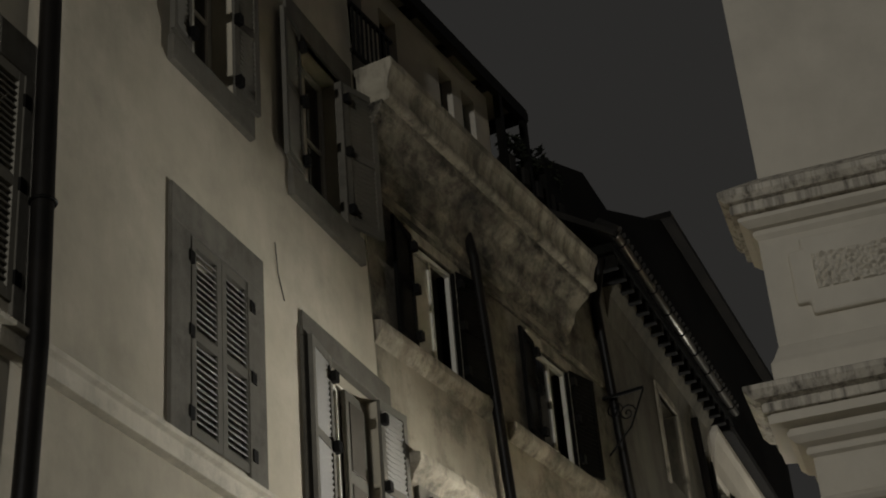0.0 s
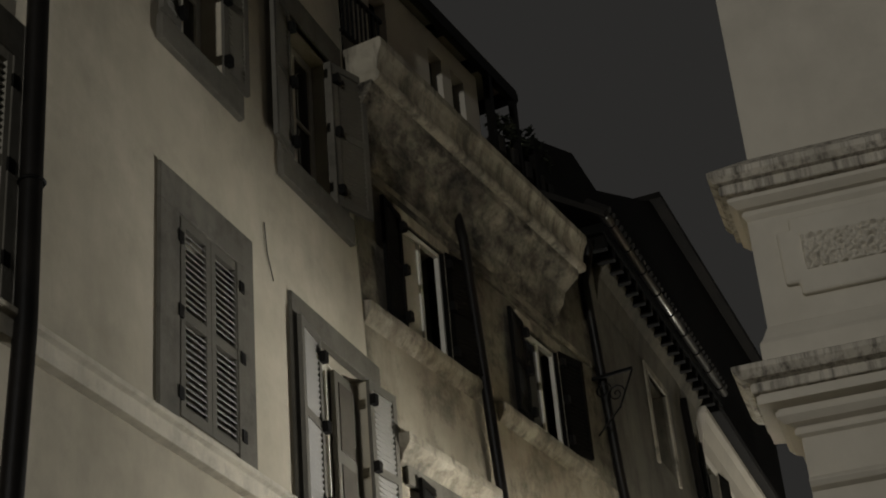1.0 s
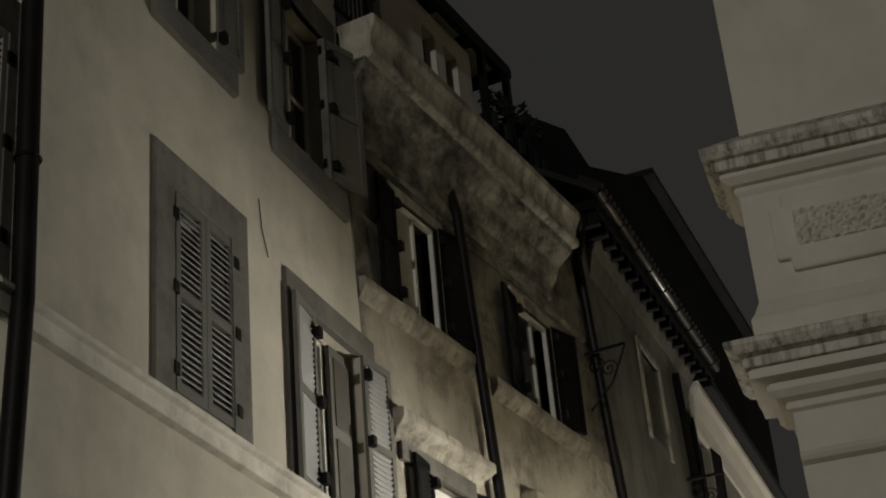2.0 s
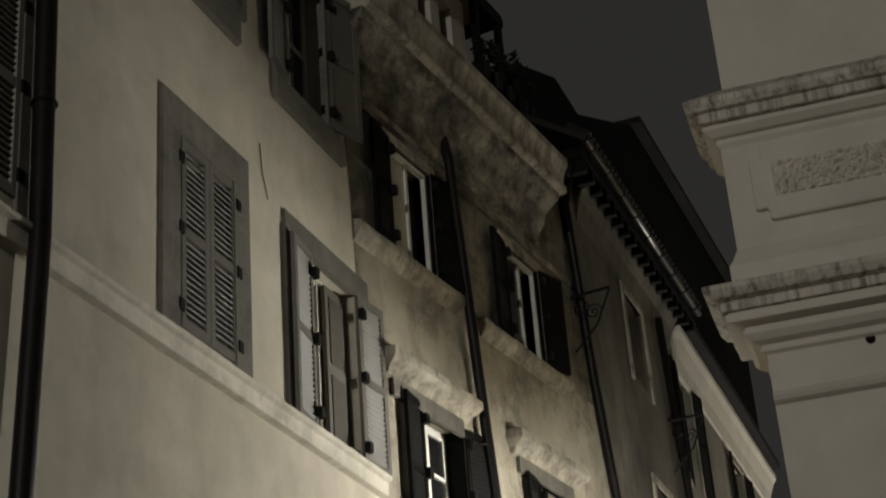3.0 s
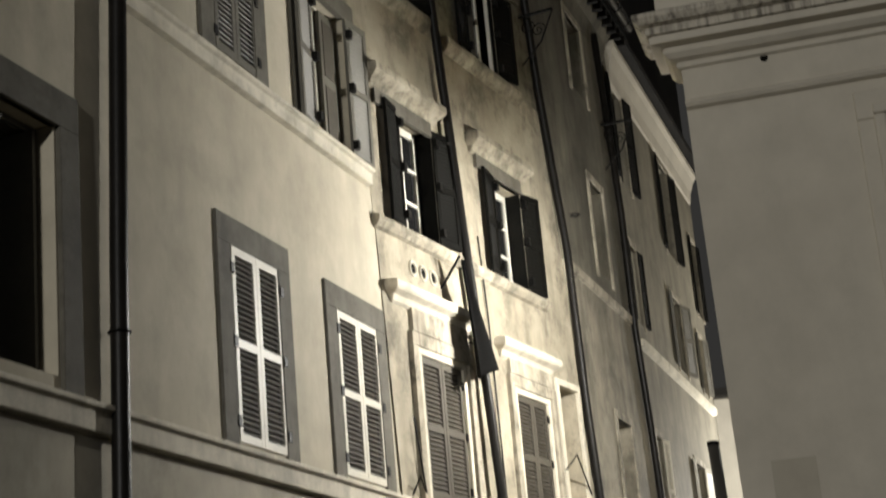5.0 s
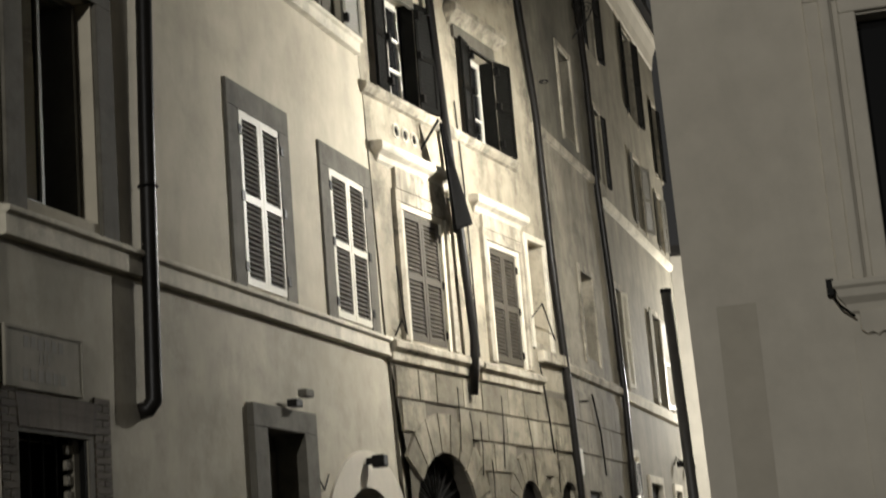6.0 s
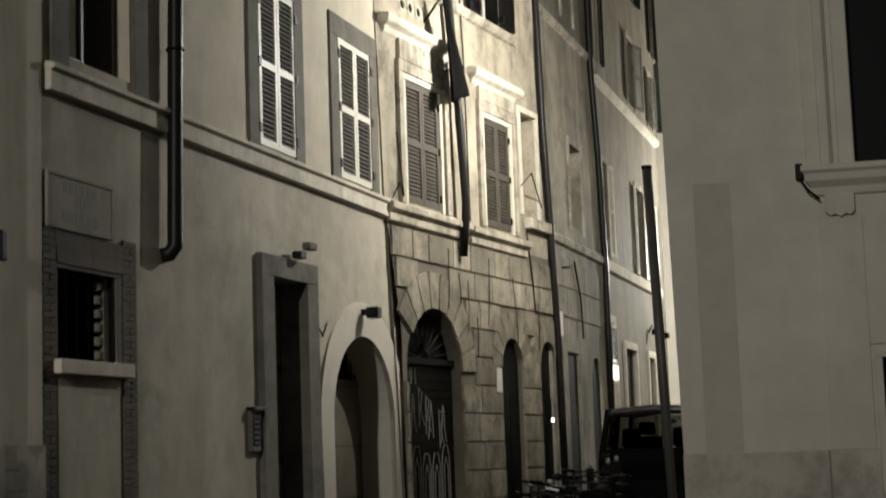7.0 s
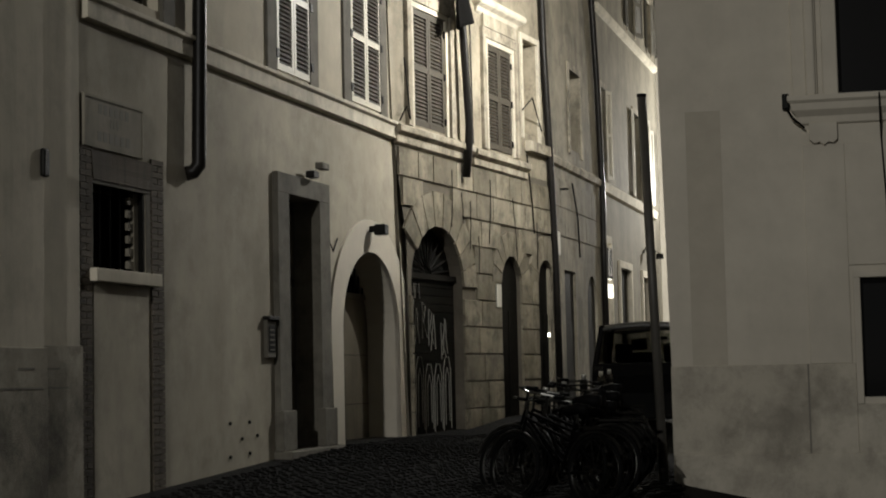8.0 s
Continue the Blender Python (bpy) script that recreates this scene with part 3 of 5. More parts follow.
# bands and sills
part("string_course", Geo().sweep([(0, 4.08), (0.06, 4.1), (0.06, 4.2), (0.13, 4.25), (0.13, 4.33), (0.05, 4.37), (0, 4.38)], 0.32, 2.95, 0.3), STONE_OLD, palazzo, "weathered travertine band", 0.008)
part("string_course", Geo().sweep([(0, 4.06), (0.06, 4.08), (0.06, 4.18), (0.13, 4.23), (0.13, 4.31), (0.05, 4.35), (0, 4.36)], 3.08, 5.35, 0.2), STONE_OLD, palazzo, "weathered travertine band", 0.008)
part("string_course", Geo().box(5.4, 6.5, 0, 0.12, 4.55, 4.72), STONE_OLD, palazzo, "weathered travertine band", 0.012)
part("string_course", Geo().sweep([(0, 7.42), (0.05, 7.44), (0.1, 7.5), (0.1, 7.56), (0, 7.6)], 0.05, 5.2, 0.2), STONE_OLD, palazzo, "chipped travertine sill band", 0.01)
part("string_course", Geo().sweep([(0, 10.45), (0.05, 10.5), (0.11, 10.58), (0.11, 10.66), (0, 10.7)], -0.33, 2.15, 0.2), STONE_OLD, palazzo, "chipped travertine sill band", 0.01)
part("string_course", Geo().sweep([(0, 10.4), (0.05, 10.44), (0.11, 10.52), (0.11, 10.6), (0, 10.64)], 2.45, 4.9, 0.2), STONE_OLD, palazzo, "chipped travertine sill band", 0.01)
# upper windows with dark open shutters
for x0, x1, z0, z1, a in ((0.5, 1.45, 10.7, 12.0, (172, 168)), (3.3, 4.25, 10.66, 11.92, (172, 168)), (0.86, 1.78, 7.6, 9.08, (172, 170)), (3.66, 4.58, 7.58, 9.0, (172, 170))):
    w = opening("window", "pale sash window between dark open shutters", F2)
    surround(w, x0 - 0.12, x1 + 0.12, z0, z1 + 0.14, 0.12, 0.025, 0.14, mat=STONE_OLD)
    shutters(w, x0, x1, z0, z1 + 0.02, a, SHUTTER_DARK, out=0.04)
    casement(w, x0, x1, z0, z1, 0.03 if z0 > 9 else 0.2, 0 if z0 > 9 else 2, open_half=z0 > 9, curtain=z0 > 9 and x0 < 2)
    # the reveal turned from the lamp, its shade painted as a dark sheet
    part("jamb_lining", Geo().box(x1 - 0.02, x1 - 0.002, -0.19, 0.02, z0, z1), SHUTTER_DARK, w, "near-black sheet painting the shaded side of the reveal")
for x0, x1 in ((0.1, 1.9), (2.95, 4.75)):
    h = part("window_hood", Geo().sweep([(0, 9.17), (0.06, 9.19), (0.09, 9.25), (0.16, 9.29), (0.2, 9.33), (0.2, 9.42), (0, 9.5)], x0 + 0.05, x1 - 0.05, 0.5), STONE_OLD, palazzo, "weathered stone window hood", 0.01)
    # frieze in darker grey stone, to paint the shade beneath the hood
    part("frieze", Geo().box(x0 + 0.15, x1 - 0.15, 0, 0.05, 9.0, 9.2), STONE_GREY, h)
# three round vents
for x in (0.98, 1.25, 1.52):
    v = part("vent", Geo().ring((x, -0.005, 7.13), (0, 1, 0), 0.085, 0.02, 24, 6), STONE_BAND, palazzo, "round wall vent")
    # black disc painting the darkness inside the vent
    part("vent_hole", Geo().disc(x, 7.13, 0.08, 0.0, 0.006), BLACK, v)
# piano nobile windows with hoods
for x0, x1, z1, hx0, hx1, hz in ((0.98, 2.08, 6.08, 0.5, 2.62, 6.62), (3.78, 4.8, 6.04, 3.52, 5.25, 6.5)):
    w = opening("window", "closed brown louvred shutters in a moulded stone frame", F2)
    surround(w, x0 - 0.26, x1 + 0.3, 4.38, z1 + 0.25, 0.14, 0.06, 0.16, mat=STONE_OLD)
    surround(w, x0 - 0.1, x1 + 0.12, 4.38, z1 + 0.1, 0.09, 0.035, 0.09, back=-0.1, mat=STONE_BAND)
    shutters(w, x0, x1, 4.42, z1, (0, 0), SHUTTER_BROWN, out=-0.03)
    part("frieze", Geo().box(x0 - 0.2, x1 + 0.22, 0, 0.05, z1 + 0.26, hz), STONE_OLD, w)
    part("hood", Geo().sweep([(0, hz - 0.03), (0.04, hz), (0.07, hz + 0.06), (0.15, hz + 0.1), (0.17, hz + 0.13), (0.17, hz + 0.2), (0, hz + 0.26)], hx0 - 0.15, hx1 - 0.2, 0.8), STONE_BAND, w, "projecting travertine window hood", 0.01)
w = opening("window", "narrow blind niche with pale reveals", F2)
surround(w, 5.22, 6.12, 4.75, 6.5, 0.1, 0.04, 0.1, mat=STONE_BAND)
part("niche_back", Geo().box(5.35, 6.0, -0.3, -0.22, 4.85, 6.42), PLASTER_OLD, w)
# crowning cornice
part("bed_mould", Geo().sweep([(0, 12.32), (0.05, 12.36), (0.07, 12.5), (0.13, 12.6), (0.17, 12.75), (0.34, 12.92), (0.36, 13.02)], -0.42, 4.35, 0.25), SOOT_BLACK, palazzo, "soot-blackened bed moulding", 0.01)
part("cornice", Geo().sweep([(0.3, 13.0), (0.42, 13.01), (0.44, 13.04), (0.44, 13.1), (0.41, 13.14), (0.42, 13.23), (0.45, 13.33), (0.49, 13.4), (0.49, 13.5), (0, 13.56)], -0.38, 4.4, 0.25), STONE_SOOT, palazzo, "stained projecting travertine cornice", 0.015)
part("frieze_band", Geo().box(-0.42, 5.3, 0, 0.04, 12.12, 12.2), SOOT_BLACK, palazzo, bevel=0.01)
# doors in the base
d = opening("door", "rolled-down dark shop shutter with white graffiti", F2)
part("shutter_sheet", Geo().box(0.8, 2.62, -0.19, -0.15, -0.6, 2.32), STEEL_SHUTTER, d)
for i in range(22):
    part("shutter_rib", Geo().box(0.82, 2.6, -0.152, -0.14, -0.3 + 0.118 * i, -0.2 + 0.118 * i), STEEL_SHUTTER, d, bevel=0.004)
part("transom", Geo().box(0.8, 2.62, -0.19, -0.09, 2.28, 2.36), IRON, d)
part("fanlight", Geo().box(0.8, 2.62, -0.21, -0.19, 2.3, 3.1), BLACK, d)
for i in range(11):
    a = math.pi * (i + 0.5) / 11
    part("ray", Geo().tube([(1.71 + 0.12 * math.cos(a), 0.16, 2.36 + 0.12 * math.sin(a)), (1.71 + 0.75 * math.cos(a), 0.16, 2.36 + 0.58 * math.sin(a))], 0.014, 6), IRON, d)


def stroke(pts, o, r, parent, name="graffiti"):
    part(name, Geo().tube([(0.86 + (x - 0.97) * 1.22, -o, z) for x, z in pts], r, 5), PAINT_WHITE, parent)


# unreadable tag as plain strokes
rnd = random.Random(12)
for i in range(3):
    x = 1.0 + 0.13 * i
    stroke([(x, 2.0), (x + 0.02, 2.21), (x + 0.07, 2.08), (x + 0.11, 2.21), (x + 0.12, 2.0)], -0.136, 0.007, d)
for i in range(7):
    x, z = 1.12 + 0.165 * i + rnd.uniform(-0.03, 0.03), 2.0 - 0.05 * i + rnd.uniform(-0.09, 0.09)
    a = rnd.uniform(-0.1, 0.06)
    stroke([(x + a, z - 0.52), (x + 0.02, z), (x + 0.1 + a, z - 0.06), (x + 0.05, z - 0.28), (x + 0.14 + a, z - 0.5)], -0.136, 0.007, d)
for i in range(5):
    x, b = 0.97 + 0.265 * i, rnd.uniform(-0.06, 0.06)
    stroke([(x, 0.1), (x + 0.01, 0.95 + b), (x + 0.07, 1.13 + b), (x + 0.17, 1.13 + b), (x + 0.22, 0.95 + b), (x + 0.23, 0.15)], -0.136, 0.007, d)
    stroke([(x + 0.06, 0.2), (x + 0.07, 0.85 + b), (x + 0.12, 0.98 + b), (x + 0.17, 0.85 + b), (x + 0.18, 0.25)], -0.136, 0.006, d)
for x0, x1, zt in ((4.14, 5.02, 2.8), (5.8, 6.55, 2.85)):
    d = opening("door", "dark arched doorway", F2)
    part("door_leaf", Geo().box(x0 - 0.05, x1 + 0.05, -0.12, -0.06, -0.6, zt), DOOR_DARK, d)
    part("panel", Geo().box(x0 + 0.1, (x0 + x1) / 2 - 0.03, -0.06, -0.05, 0.3, 1.9), DOOR_DARK, d, bevel=0.01)
    part("panel", Geo().box((x0 + x1) / 2 + 0.03, x1 - 0.1, -0.06, -0.05, 0.3, 1.9), DOOR_DARK, d, bevel=0.01)

# roof terrace above the cornice
terrace = thing("roof_terrace", "rooftop penthouse with a dark pergola and potted plants", "roof terrace", F2)
part("wall", wall_geo(0.9, 4.1, 13.4, 16.1, [(1.3, 1.7, 14.9, 15.8), (2.75, 3.1, 14.9, 15.8), (3.35, 3.7, 14.9, 15.8)], 0.15), RENDER_PALE, terrace, at=pose(0, 0.6, 0))
part("black_room_sheet", Geo().box(0.92, 4.08, -1.0, -0.9, 13.5, 16.05), BLACK, terrace)
for i in range(6):
    x = 0.12 + 0.95 * i
    part("rafter", Geo().box(x, x + 0.16, -1.5, -0.42, 16.18, 16.3), IRON, terrace)
part("beam", Geo().box(0.2, 4.95, -0.5, -0.4, 16.1, 16.3), IRON, terrace)
part("beam", Geo().box(0.2, 4.95, -1.5, -1.4, 16.1, 16.3), IRON, terrace)
for i in range(5):
    part("canopy_panel", Geo().box(0.25 + 0.95 * i, 1.1 + 0.95 * i, -1.48, -0.42, 16.31, 16.34), PANEL, terrace, "dull translucent roof panel")
for x in (4.1, 4.85):
    part("post", Geo().box(x, x + 0.09, -0.5, -0.41, 13.6, 16.1), IRON, terrace)
part("parapet", Geo().box(3.9, 5.9, -0.7, -0.5, 13.4, 14.95), PLASTER_GREY, terrace)
rail = thing("balcony_railing", "small dark iron balcony railing beside the cornice", "railing", F2)
for i in range(9):
    part("baluster", Geo().box(-0.75 + 0.09 * i, -0.73 + 0.09 * i, 0.2, 0.22, 13.5, 14.1), IRON, rail)
part("top_rail", Geo().box(-0.8, 0.05, 0.19, 0.23, 14.1, 14.14), IRON, rail)
part("bottom_rail", Geo().box(-0.8, 0.05, 0.19, 0.23, 13.5, 13.53), IRON, rail)


def pot_plant(x, z, h, spread, seed):
    rnd = random.Random(seed)
    t = thing("potted_plant", "dark leafy plant in a pot on the roof terrace", "plant", F2, "plants on the roof terrace")
    part("pot", Geo().tube([(x, 0.5, z), (x, 0.5, z + 0.1), (x, 0.5, z + 0.25)], 0.13, 10), TILE, t)
    part("stem", Geo().tube([(x, 0.5, z + 0.2), (x + 0.03, 0.5, z + h * 0.6)], 0.015, 6), LEAF, t)
    g = Geo()
    for i in range(90):
        a, e, r = rnd.uniform(0, 6.28), rnd.uniform(-0.3, 1.5), rnd.uniform(0.3, 1) * spread
        c = Vector((x + r * math.cos(a) * math.cos(e) * 0.8, 0.5 + r * math.sin(a) * math.cos(e) * 0.6, z + 0.25 + h * 0.45 + h * 0.5 * math.sin(e) * rnd.uniform(0.2, 1)))
        d = Vector((rnd.uniform(-1, 1), rnd.uniform(-1, 1), rnd.uniform(-0.2, 1))).normalized() * rnd.uniform(0.05, 0.11)
        s = d.cross(Vector((0.3, 0.8, 0.5))).normalized() * 0.02
        g.add([c - d, c + s, c + d, c - s], [(0, 1, 2, 3)])
    part("foliage", g, LEAF, t)


for i, (x, z, h, s) in enumerate(((4.3, 14.95, 0.5, 0.18), (4.7, 14.95, 0.65, 0.22), (5.1, 14.95, 0.6, 0.25), (5.5, 14.95, 0.9, 0.25), (5.8, 14.95, 0.8, 0.2))):
    pot_plant(x, z, h, s, i)

# ---- the narrow house beyond ----
F3 = facade(0.153, 25.618, 12.517)
narrow = thing("house", "narrow dull plastered house with deep eaves", "house", F3)
H3 = [(1.5, 2.5, 11.8, 13.1), (1.9, 2.8, 8.75, 10.3), (2.0, 2.95, 4.95, 6.4)]
# one wall in two tones: lamplight below, dimness above, put into the colour
for z0, z1, mat in ((4.7, 8.4, PLASTER_STAINED_LIT), (8.4, 13.9, PLASTER_GREY)):
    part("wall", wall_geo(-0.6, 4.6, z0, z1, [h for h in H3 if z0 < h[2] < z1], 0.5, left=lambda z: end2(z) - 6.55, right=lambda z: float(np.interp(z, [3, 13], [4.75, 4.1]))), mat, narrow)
H3B = [(1.3, 2.2, -0.4, 2.72), (3.2, 4.1, -0.4, 2.72, 2.2)]
base3 = part("wall", wall_geo(0.1, 4.75, -0.4, 4.7, H3B, 0.5), PLASTER_STAINED_LIT, narrow)
part("black_room_sheet", Geo().box(-0.2, 4.2, -1.2, -1.1, -0.4, 13.6), BLACK, narrow)
part("string_course", Geo().sweep([(0, 4.5), (0.06, 4.52), (0.08, 4.62), (0, 4.7)], 0.2, 4.7, 0.1), STONE_OLD, narrow, bevel=0.006)
part("string_course", Geo().sweep([(0, 8.28), (0.05, 8.3), (0.06, 8.42), (0, 8.48)], -0.1, 4.1, 0.1), STONE_OLD, narrow, bevel=0.006)
for x0, x1, z0, z1 in H3:
    w = opening("window", "shallow walled-up window recess", F3)
    surround(w, x0 - 0.12, x1 + 0.12, z0 - 0.1, z1 + 0.12, 0.12, 0.03, 0.12, mat=STONE_OLD)
    part("infill", Geo().box(x0, x1, -0.26, -0.2, z0, z1), PLASTER_GREY if z0 > 8.4 else PLASTER_STAINED_LIT, w)
for x0, x1, *_ in H3B:
    d = opening("door", "dark closed doorway", F3)
    part("door_leaf", Geo().box(x0 - 0.05, x1 + 0.05, -0.1, -0.05, -0.4, 2.8), DOOR_DARK, d)
    part("panel", Geo().box(x0 + 0.1, x1 - 0.1, -0.05, -0.04, 0.3, 1.8), DOOR_DARK, d, bevel=0.01)
part("house_plate", Geo().box(0.62, 0.9, 0.005, 0.03, 2.95, 3.35), PAPER, narrow, "small pale enamel plate")
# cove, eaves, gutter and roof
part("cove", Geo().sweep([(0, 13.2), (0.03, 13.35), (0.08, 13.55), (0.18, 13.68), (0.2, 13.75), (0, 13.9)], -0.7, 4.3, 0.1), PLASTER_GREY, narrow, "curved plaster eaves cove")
# board and rafters in near black: the shade under the roof is painted
part("eaves_board", Geo().box(-1.3, 5.0, 0.02, 0.36, 13.84, 13.97), BLACK, narrow, "boarded eaves painted black for their shade", 0.01)
for i in range(18):
    x = -1.2 + 0.35 * i
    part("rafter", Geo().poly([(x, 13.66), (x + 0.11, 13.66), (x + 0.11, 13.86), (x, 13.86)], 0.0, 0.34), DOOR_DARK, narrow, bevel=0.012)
part("gutter", Geo().tube([(-1.3, -0.42, 14.03), (5.0, -0.42, 14.03)], 0.055, 12), GUTTER, narrow, "dull zinc gutter", smooth=True)
for i in range(9):
    x = -1.1 + 0.72 * i
    part("gutter_bracket", Geo().ring((x, -0.42, 14.03), (1, 0, 0), 0.06, 0.012, 16, 6), IRON, narrow)
part("roof", Geo().add([(-1.4, -0.42, 14.08), (5.0, -0.42, 14.08), (5.0, 3.2, 16.6), (-1.4, 3.2, 16.6), (-1.4, -0.42, 14.0), (5.0, -0.42, 14.0), (5.0, 3.2, 16.4), (-1.4, 3.2, 16.4)],
                       [(0, 1, 2, 3), (7, 6, 5, 4), (0, 4, 5, 1), (1, 5, 6, 2), (2, 6, 7, 3), (3, 7, 4, 0)]), TILE, narrow, "dark tiled roof")
tile = Geo().tube([(0, 0, 0), (0, 0.34, 0.02)], 0.075, 8).mesh("roof_tile")
slope = math.degrees(math.atan2(2.52, 3.62))
for i in range(36):
    part("roof_tile", tile, TILE, narrow, at=pose(-1.32 + 0.178 * i, -0.46, 14.08, slope, 0, 0))
attic = thing("house", "dark gabled attic block behind the eaves", "house", F3)
# attic wall in near-black door material: its lack of light is in the colour
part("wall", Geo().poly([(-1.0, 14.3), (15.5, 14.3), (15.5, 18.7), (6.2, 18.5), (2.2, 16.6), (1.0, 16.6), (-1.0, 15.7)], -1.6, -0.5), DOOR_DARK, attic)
part("roof", Geo().poly([(6.1, 18.5), (15.7, 18.7), (15.7, 18.85), (6.1, 18.62)], -2.6, -0.3), TILE, attic)

# ---- the curved far house ----
F4 = facade(1.142, 30.075, 11.658)
far_house = thing("house", "pale plastered far house with string courses and dark shutters", "house", F4)
H4 = [(0.0, 0.95, 11.1, 12.95), (4.2, 5.2, 10.85, 12.75), (7.3, 7.9, 10.2, 11.9), (0.0, 0.62, 8.5, 9.9), (3.9, 4.8, 8.4, 9.85), (6.6, 7.15, 8.4, 9.6),
      (0.35, 0.9, 4.75, 6.55), (4.25, 5.25, 4.72, 6.6), (6.05, 6.5, 4.75, 6.5), (0.2, 0.95, 0.2, 3.45), (2.0, 3.3, -0.4, 3.05), (4.9, 5.7, -0.4, 3.0)]
part("wall", wall_geo(-0.15, 8.2, -0.4, 13.9, H4, 0.5, right=lambda z: float(np.interp(z, [4.5, 12.0], [7.0, 8.2]))), PLASTER_DIM, far_house)
part("black_room_sheet", Geo().box(0.0, 6.5, -1.0, -0.9, -0.4, 13.6), BLACK, far_house)
part("wall", Geo().box(6.4, 6.9, -9, -0.5, -0.4, 13.9), PLASTER_FAR, far_house)
part("string_course", Geo().sweep([(0, 4.42), (0.08, 4.45), (0.1, 4.62), (0, 4.7)], 0, 6.95, 0.5), STONE_BAND, far_house, "pale string course", 0.008)
part("string_course", Geo().sweep([(0, 8.0), (0.08, 8.03), (0.1, 8.15), (0, 8.2)], 0, 7.5, 0.5), STONE_BAND, far_house, "pale string course", 0.008)
part("cornice", Geo().sweep([(0, 12.9), (0.03, 12.95), (0.06, 13.2), (0.14, 13.45), (0.2, 13.55), (0.2, 13.65), (0, 13.75)], 0.0, 8.1, 0.8), RENDER_PALE, far_house, "pale curved cove cornice")
part("roof", Geo().box(0.0, 8.4, -6, 0.3, 13.8, 13.95), TILE, far_house, "dark overhanging roof")
for x0, x1, z0, z1, *_ in H4[:9]:
    w = opening("window", "window with shutters", F4)
    surround(w, x0 - 0.12, x1 + 0.12, z0 - 0.08, z1 + 0.12, 0.12, 0.03, 0.12, mat=STONE_OLD)
    casement(w, x0, x1, z0, z1, 0.12, 2, mat=SHUTTER_DARK if z0 > 10 else SASH)
    if z0 > 10 or x0 < 0.2 or x0 > 7:
        shutters(w, x0, x1, z0, z1, (172, 172), SHUTTER_DARK, out=0.03, hinges=False)
    else:
        shutters(w, x0, x1, z0, z1, (172, 165), SHUTTER_PALE if z0 < 7 else SHUTTER, out=0.03, hinges=False)
w = opening("window", "lit shop window with a pale frame", F4)
surround(w, 0.1, 1.05, 0.1, 3.6, 0.12, 0.05, 0.14, mat=STONE_BAND)
part("door_leaf", Geo().box(0.2, 0.95, -0.3, -0.25, 0.2, 3.4), DOOR_DARK, w)
lit = part("lit_panel", Geo().box(0.34, 0.98, 0.0, 0.05, 2.74, 3.36), GLOW, w, "bright lit panel")
for i in range(4):
    part("bar", Geo().box(0.4 + 0.15 * i, 0.43 + 0.15 * i, 0.05, 0.07, 2.74, 3.36), IRON, lit)
part("lit_panel", Geo().box(0.55, 1.02, 0.0, 0.05, 2.38, 2.64), GLOW, w, "small bright lit panel")
for x0, x1, zt in ((2.0, 3.3, 3.05), (4.9, 5.7, 3.0)):
    d = opening("door", "dark doorway in pale frame", F4)
    surround(d, x0 - 0.12, x1 + 0.12, -0.4, zt + 0.15, 0.13, 0.05, 0.15, mat=STONE_BAND)
    part("door_leaf", Geo().box(x0, x1, -0.14, -0.08, -0.4, zt), DOOR_DARK, d)
for x in (5.2, 6.6):
    lt = thing("wall_lantern", "small dark wall lantern on an arm", "lantern", F4, "lanterns on the far house")
    part("arm", Geo().tube([(x, 0, 3.55), (x, -0.08, 3.7), (x, -0.16, 3.6)], 0.02, 6), IRON, lt)
    part("shade", Geo().tube([(x, -0.16, 3.5), (x, -0.16, 3.62)], 0.09, 10), IRON, lt)

# the lit wall closing the street
end_house = thing("house", "brightly lit pale house closing the street", "house", pose(2.4, 44.0, 0, 0, 0, 4))
part("wall", wall_geo(0, 14, -1.0, 9.6, [(6, 7, 5, 6.6), (9, 10, 5, 6.6)], 0.5), RENDER_PALE, end_house)
part("roof", Geo().box(-0.3, 14.3, -6, 0.5, 9.6, 9.8), TILE, end_house)

# ---- the pale church-like corner building ----
FR = facade(1.608, 17.675, 98.426)
corner = thing("corner_building", "pale rendered corner building with moulded cornices", "building", FR)
HR = [(2.16, 3.6, 4.12, 7.0), (2.32, 3.4, 0.55, 1.95)]
part("wall", wall_geo(0, 9, -1.5, 7.7, HR, 0.6, left=lambda z: float(np.interp(z, [-1, 6], [0.12, 0]))), RENDER_PALE, corner)
part("wall", Geo().box(0, 9, -0.6, 0, 7.7, 16.0), RENDER_PALE, corner)
part("side_wall", Geo().add([(0.12, 0.6, -1.5), (0.6, 0.6, -1.5), (5.0, 24, -1.5), (4.4, 24, -1.5), (0, 0.6, 16), (0.6, 0.6, 16), (5.0, 24, 16), (4.4, 24, 16)],
                            [(0, 1, 2, 3), (4, 7, 6, 5), (0, 4, 5, 1), (1, 5, 6, 2), (2, 6, 7, 3), (3, 7, 4, 0)]), RENDER_PALE, corner)
part("roof", Geo().add([(-0.2, -0.3, 16.01), (9.2, -0.3, 16.01), (9.2, 24, 16.01), (4.2, 24, 16.01), (-0.2, -0.3, 16.3), (9.2, -0.3, 16.3), (9.2, 24, 16.3), (4.2, 24, 16.3)],
                       [(3, 2, 1, 0), (4, 5, 6, 7), (0, 1, 5, 4), (1, 2, 6, 5), (2, 3, 7, 6), (3, 0, 4, 7)]), TILE, corner)
part("black_room_sheet", Geo().box(0.7, 8.9, -1.3, -1.2, -1.0, 15.8), BLACK, corner)
